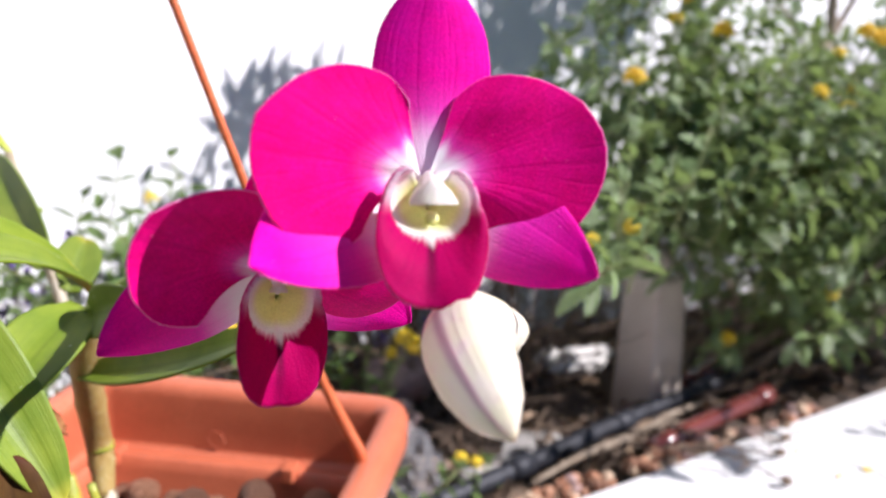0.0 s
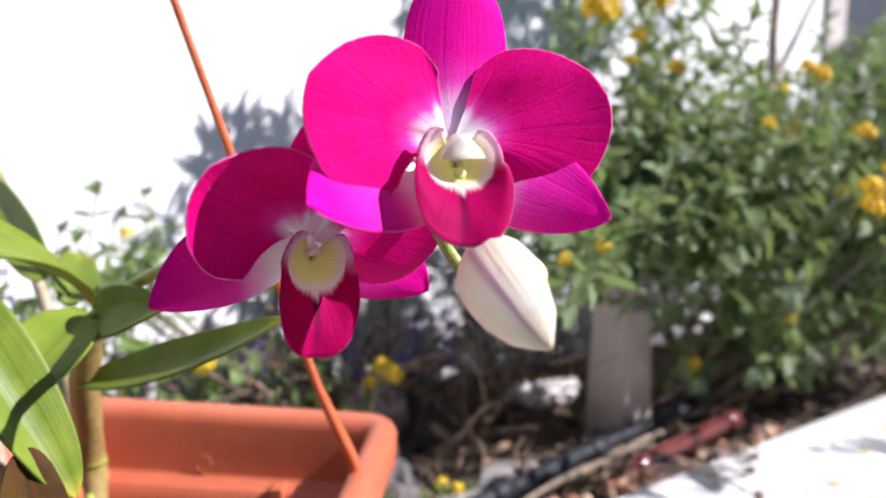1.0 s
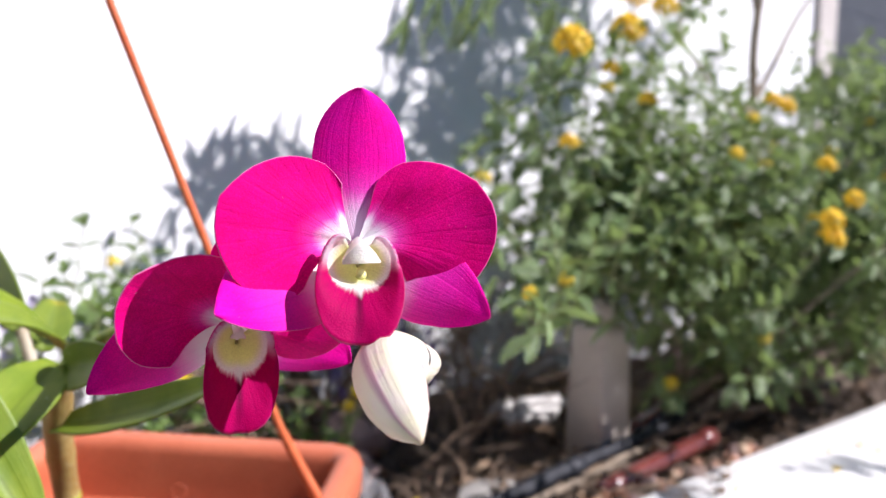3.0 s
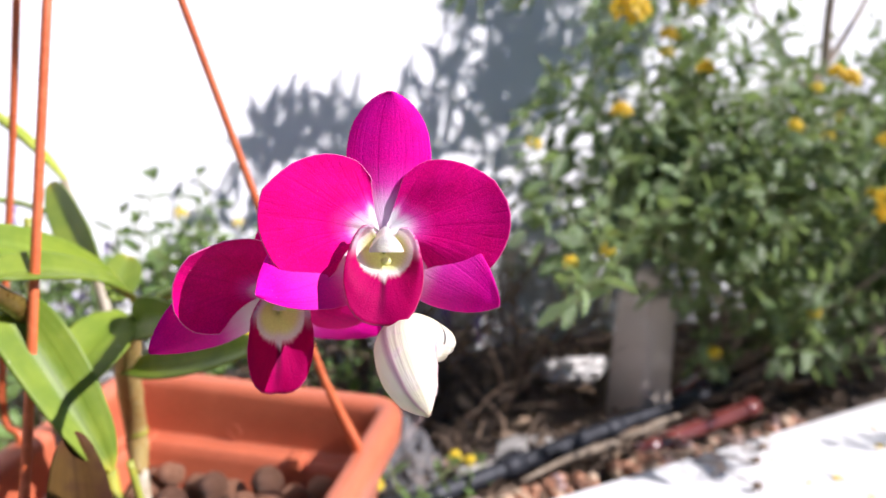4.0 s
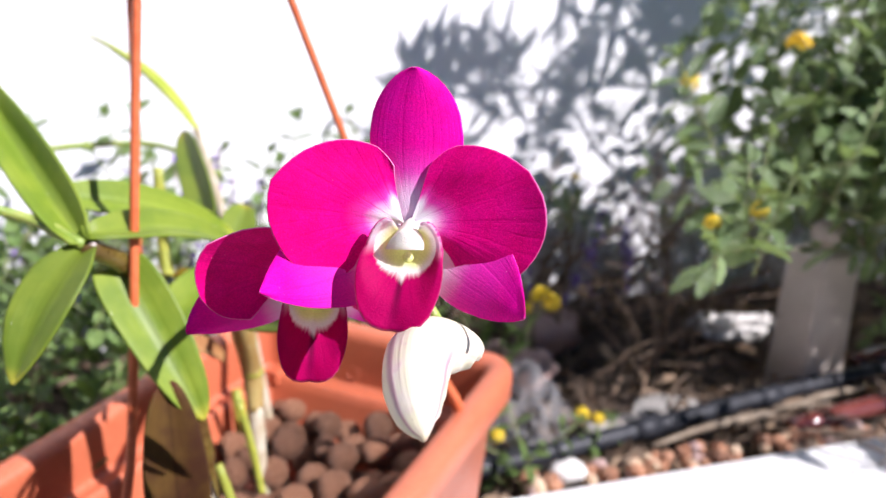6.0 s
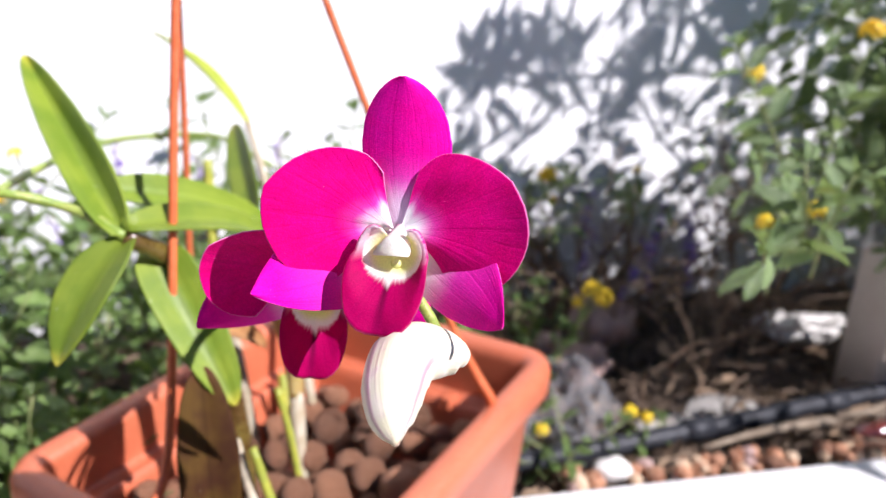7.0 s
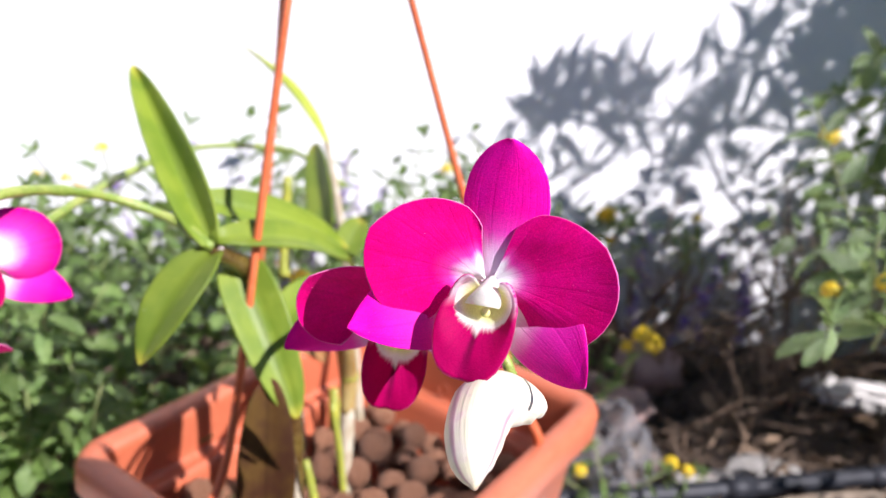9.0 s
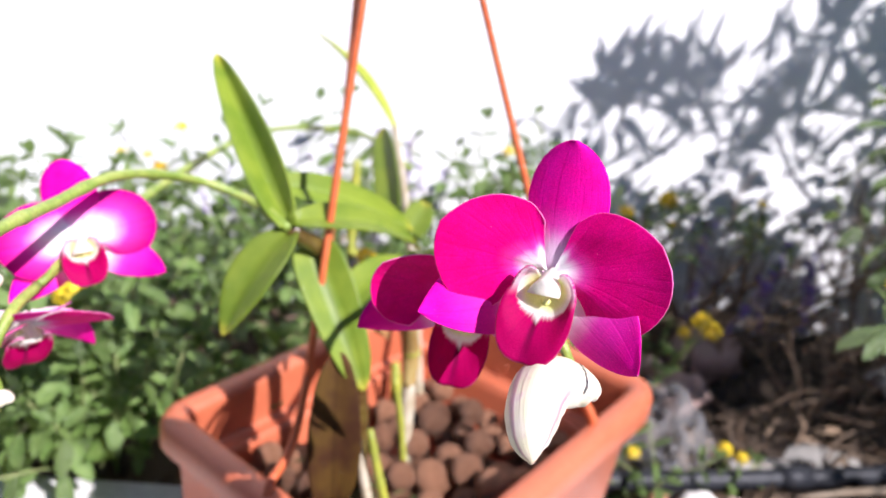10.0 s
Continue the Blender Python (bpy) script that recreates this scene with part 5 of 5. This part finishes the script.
def twig_clump(base, seed, count, height, spread, label):
    """Dry branching twigs that fork upwards from one foot."""
    rng = random.Random(seed)
    ob = thing("dry_twigs", base, label, "twigs", "dry twigs")
    fine = bmesh.new()
    for k in range(count):
        p = Vector(base) + Vector((rng.gauss(0, 0.02), rng.gauss(0, 0.012), -0.008))
        d = Vector((rng.gauss(0, spread), rng.gauss(0, spread * 0.45), 1)).normalized()
        main = bmesh.new()
        stack = [(p, d, rng.uniform(0.0016, 0.0028), 0)]
        while stack:
            q, e, r, depth = stack.pop()
            pts = [q]
            for _ in range(4):
                e = (e + Vector((rng.gauss(0, 0.22), rng.gauss(0, 0.14), rng.gauss(0, 0.14)))).normalized()
                q = q + e * height * rng.uniform(0.06, 0.11)
                q.y = min(q.y, WALL_Y - 0.008)
                q.z = max(q.z, SOIL_Z - 0.015)
                pts.append(q.copy())
            tube(fine if depth else main, pts, [r, r * 0.9, r * 0.8, r * 0.72, r * 0.62], 5, 2)
            if depth < 3:
                for _ in range(2 if rng.random() < 0.75 else 1):
                    stack.append((q.copy(), (e + Vector((rng.gauss(0, 0.55), rng.gauss(0, 0.3), rng.gauss(0, 0.3)))).normalized(), r * 0.64, depth + 1))
        part("stem", main, TWIG, ob)
    part("twig_tangle", fine, TWIG, ob, "fine forked dry twigs", kind="stuff")
    return ob


for k, (x, y, n, h, s) in enumerate(((0.40, 0.53, 6, 0.180, 0.5), (0.47, 0.47, 7, 0.180, 0.6), (0.54, 0.52, 7, 0.189, 0.6), (0.45, 0.58, 5, 0.180, 0.6), (0.67, 0.56, 4, 0.17, 0.7), (0.57, 0.58, 3, 0.17, 0.6), (0.74, 0.56, 3, 0.16, 0.6), (0.33, 0.57, 4, 0.153, 0.5), (0.24, 0.57, 3, 0.135, 0.5), (0.70, 0.46, 5, 0.144, 0.7), (0.40, 0.42, 3, 0.099, 0.9))):
    twig_clump((x, y, SOIL_Z), 40 + k, n, h, s, "leafless dark brown twigs growing from the dry soil")

# litter of dead leaves and sticks
rng = random.Random(77)
DEAD = [leaf_mesh("litter", 1.0, 0.55, DEADLEAF, 4, 0.5, 0.5), leaf_mesh("litter", 1.0, 0.7, DEADLEAF, 4, -0.4, 0.3)]
spots = []
for _ in range(1500):
    x, y = rng.uniform(-0.5, 1.3), rng.uniform(LEDGE_BACK + 0.015, WALL_Y - 0.02)
    spots.append((rng.randrange(2), along((x, y, SOIL_Z + rng.uniform(-0.006, 0.012) + 0.012 * max(0, (y - 0.45) / 0.2)), (rng.gauss(0, 1), rng.gauss(0, 1), rng.gauss(0, 0.25)), (rng.gauss(0, 0.5), rng.gauss(0, 0.5), 1), rng.uniform(0.012, 0.03))))
for k in range(150):
    x = rng.uniform(0.24, 0.80)
    y = 0.346 + (x - 0.239) * 0.098 + (rng.uniform(0.014, 0.035) if k % 3 else -rng.uniform(0.014, 0.026))
    spots.append((rng.randrange(2), along((x, max(y, LEDGE_BACK + 0.012), 0.240 + rng.uniform(-0.006, 0.002)), (rng.gauss(0, 1), rng.gauss(0, 1), rng.gauss(0, 0.2)), (rng.gauss(0, 0.4), rng.gauss(0, 0.4), 1), rng.uniform(0.010, 0.022))))
tagged(part("leaf_litter", joined("leaf_litter", DEAD, spots, DEADLEAF), DEADLEAF), "brown dead leaves strewn over the soil", "leaf litter", kind="stuff")
bm = bmesh.new()
for _ in range(330):
    x, y = rng.uniform(0.22, 1.2), rng.uniform(LEDGE_BACK + 0.03, WALL_Y - 0.05)
    p = Vector((x, y, SOIL_Z + rng.uniform(-0.002, 0.014)))
    d = Vector((rng.gauss(0, 1), rng.gauss(0, 0.6), rng.gauss(0, 0.12))).normalized() * rng.uniform(0.03, 0.09)
    e = p + d
    e.y = min(max(e.y, LEDGE_BACK + 0.012), WALL_Y - 0.02)
    tube(bm, [p, p.lerp(e, 0.5) + Vector((rng.gauss(0, 0.006), rng.gauss(0, 0.006), 0.003)), e], [0.0012, 0.0011, 0.0007], 5, 3)
tagged(part("stick_litter", bm, TWIG), "thin dry sticks strewn over the soil", "sticks", kind="stuff")

# post, pipes, stones, bag
post = thing("fence_post", (0.596, 0.408, SOIL_Z - 0.01), "weathered cream square plastic post standing in the bed", "post")
bm = bmesh.new()
rows = []
for h, w in ((0.0, 0.0235), (0.60, 0.0222), (0.955, 0.0210), (0.985, 0.0200), (1.0, 0.0180)):
    z = SOIL_Z - 0.02 + (0.362 - SOIL_Z + 0.02) * h
    r = 0.005
    rows.append([(0.596 + sx * (w - r) + r * math.cos(radians(q)), 0.408 + sy * (w - r) + r * math.sin(radians(q)), z) for sx, sy, at in ((1, 1, 0), (-1, 1, 90), (-1, -1, 180), (1, -1, 270)) for q in (at, at + 30, at + 60, at + 90)])
vs = grid(bm, rows, close=True)
bm.faces.new(list(reversed(vs[0])))
bm.faces.new(vs[-1])
part("shaft", bm, POST, post)
bm = bmesh.new()
rows = [[(0.596 + w * math.cos(math.tau * k / 20), 0.408 + w * math.sin(math.tau * k / 20), z) for k in range(20)] for z, w in ((0.3615, 0.0120), (0.368, 0.0112), (0.370, 0.0128), (0.376, 0.0140), (0.382, 0.0122), (0.386, 0.0075), (0.3875, 0.002))]
bm.faces.new(grid(bm, rows, close=True)[-1])
part("knob_cap", bm, POST, post, "rounded cream cap")

pipe = thing("irrigation_pipe", (0.45, 0.365, 0.238), "black plastic irrigation pipe lying behind the ledge", "pipe")
part("tube", bar([(0.16, 0.345, 0.244), (0.239, 0.348, 0.246), (0.327, 0.354, 0.247), (0.40, 0.362, 0.247), (0.478, 0.371, 0.248), (0.573, 0.382, 0.248), (0.686, 0.392, 0.247), (0.76, 0.398, 0.246)], 0.0070, 14), BLACKPIPE, pipe)
for x, y in ((0.395, 0.3615), (0.525, 0.3765)):
    part("joint", bar([(x - 0.012, y - 0.0013, 0.2475), (x + 0.012, y + 0.0013, 0.2475)], 0.0083, 14, 2), BLACKPIPE, pipe)
pipe = thing("clay_pipe", (0.57, 0.34, 0.24), "old red-brown pipe lying beside the ledge", "pipe")
part("tube", bar([(0.505, 0.3285, 0.2475), (0.594, 0.335, 0.250), (0.688, 0.341, 0.251)], [0.0080, 0.0082, 0.0086], 18, 4), REDPIPE, pipe)
part("collar", bar([(0.668, 0.3397, 0.2508), (0.689, 0.3411, 0.251)], 0.0098, 18, 2), REDPIPE, pipe)
pipe = thing("clay_pipe", (0.68, 0.41, 0.24), "broken red pipe end under the bush", "pipe")
part("tube", bar([(0.66, 0.408, 0.246), (0.70, 0.412, 0.250), (0.76, 0.418, 0.254)], 0.009, 14, 4), REDPIPE, pipe)
branch = thing("fallen_branch", (0.47, 0.345, 0.245), "peeled brown branch lying between the pipes", "branch")
part("stick", bar([(0.385, 0.338, 0.2475), (0.44, 0.345, 0.2505), (0.50, 0.350, 0.2495), (0.565, 0.3585, 0.251), (0.63, 0.364, 0.250)], [0.0016, 0.0028, 0.0032, 0.0027, 0.0014], 9, 5, lumps=lambda q, a: 1 + 0.12 * math.sin(2 * a + 14 * q)), BARK, branch)
part("twig", bar([(0.50, 0.350, 0.252), (0.53, 0.340, 0.258), (0.55, 0.336, 0.257)], [0.0016, 0.0013, 0.0009], 7, 4), BARK, branch)

for k, (c, s, m, lab) in enumerate((((0.402, 0.537, 0.252), (0.034, 0.026, 0.028), GRANITE, "rough pink stone lying on the soil"), ((0.352, 0.478, 0.245), (0.028, 0.022, 0.022), GRANITE, "rough pink stone lying on the soil"), ((0.335, 0.505, 0.244), (0.022, 0.02, 0.02), GRANITE, "rough pink stone lying on the soil"),
                                   ((0.44, 0.40, 0.236), (0.032, 0.018, 0.008), PALESTONE, "flat grey stone beside the black pipe"), ((0.385, 0.387, 0.236), (0.026, 0.015, 0.008), PALESTONE, "flat grey stone beside the black pipe"), ((0.605, 0.502, 0.250), (0.046, 0.020, 0.014), WHITESTONE, "white stone lit by the sun"),
                                   ((0.58, 0.525, 0.250), (0.018, 0.012, 0.012), WHITESTONE, "white stone lit by the sun"), ((0.312, 0.330, 0.245), (0.014, 0.009, 0.008), WHITESTONE, "white chip beside the ledge"))):
    tagged(part("stone", rock(c, s, k + 1, 0.35, 3), m), lab, "stone", "stones")
rng = random.Random(9)
for k in range(110):
    x = rng.uniform(0.28, 0.56) if k % 4 else rng.uniform(0.5, 0.74)
    tagged(part("gravel", rock((x, ledge_edge(x) + 0.009 + rng.uniform(0, 0.024 if x < 0.49 else 0.016), 0.241 + rng.uniform(0, 0.004)), [rng.uniform(0.0032, 0.0072)] * 3, k, 0.4, 2), rng.choice((GRANITE, CLAY, CLAY, CLAY, SANDSTONE))), "small reddish pebble along the ledge", "pebble", "pebbles along the ledge")

def crumpled(center, size, height, turn, seed, folds=4.5):
    """A sheet of film pushed up into sharp creases."""
    bm = bmesh.new()
    rows = []
    for i in range(25):
        row = []
        for j in range(25):
            u, v = i / 24 - 0.5, j / 24 - 0.5
            w = Vector((u * folds, v * folds, seed))
            hump = max(0.0, 1 - (u * u + v * v) * 3.4)
            crease = 1 - abs(noise.noise(w * 1.5)) * 2.2
            x, y = size[0] * u + 0.010 * noise.noise(w), size[1] * v + 0.010 * noise.noise(w + Vector((5, 0, 0)))
            z = height * hump * (0.55 + 0.45 * crease) + 0.010 * abs(noise.noise(w * 2.6 + Vector((0, 9, 0))))
            row.append((center[0] + x * math.cos(turn) - y * math.sin(turn), center[1] + x * math.sin(turn) + y * math.cos(turn), center[2] + z))
        rows.append(row)
    grid(bm, rows)
    return bm


bag = thing("plastic_bag", (0.312, 0.412, 0.232), "crumpled clear plastic bag lying on the soil", "plastic bag")
part("bag_body", crumpled((0.312, 0.415, 0.236), (0.085, 0.090), 0.052, 0.3, 1.7), FILM, bag, thick=0.0003, smooth=False)
part("bag_flap", crumpled((0.288, 0.372, 0.236), (0.060, 0.040), 0.022, -0.5, 6.2, 3.4), FILM, bag, "torn open end of the bag", thick=0.0003, smooth=False)

# fallen petals on the ledge
rng = random.Random(31)
for k in range(26):
    x, y = rng.uniform(0.45, 1.2), rng.uniform(0.15, 0.285)
    bm = blade(0.006, 0.005, 0.5, 0.5, cup=0.001, ns=5, nu=4)
    bm.transform(along((x, y + ledge_edge(x) - LEDGE_BACK, LEDGE_TOP + 0.001), (rng.gauss(0, 1), rng.gauss(0, 1), 0.1), (0, 0, 1), rng.uniform(0.8, 1.5)))
    tagged(part("fallen_floret", bm, AMBER), "yellow floret fallen on the white ledge", "petal", "fallen florets")

# dry sprig fallen over the edge of the ledge
sprig = thing("dry_sprig", (0.53, 0.285, LEDGE_TOP), "brown dried sprig with curled seed heads on the ledge", "sprig")
rng = random.Random(52)
for k, (a, b) in enumerate((((0.47, 0.31, 0.262), (0.57, 0.262, 0.253)), ((0.50, 0.30, 0.258), (0.60, 0.275, 0.253)), ((0.49, 0.31, 0.262), (0.53, 0.235, 0.253)), ((0.52, 0.315, 0.262), (0.62, 0.285, 0.255)))):
    a, b = Vector(a), Vector(b)
    mid = a.lerp(b, 0.5) + Vector((rng.gauss(0, 0.006), rng.gauss(0, 0.006), 0.006))
    part("twig", bar([a, mid, b], [0.0011, 0.0009, 0.0006], 6, 5), TWIG, sprig)
    for j in range(3):
        q = mid.lerp(b, rng.uniform(0.2, 1.0))
        e = q + Vector((rng.gauss(0, 0.016), rng.gauss(0, 0.016), rng.uniform(0.0, 0.006)))
        e.z = max(e.z, LEDGE_TOP + 0.002)
        part("twig", bar([q, q.lerp(e, 0.5) + Vector((0, 0, 0.003)), e], [0.0007, 0.0006, 0.0005], 5, 3), TWIG, sprig)
    part("seed_head", rock(b + Vector((0, 0, 0.002)), (0.005, 0.0035, 0.003), 60 + k, 0.5, 2), TWIG, sprig)
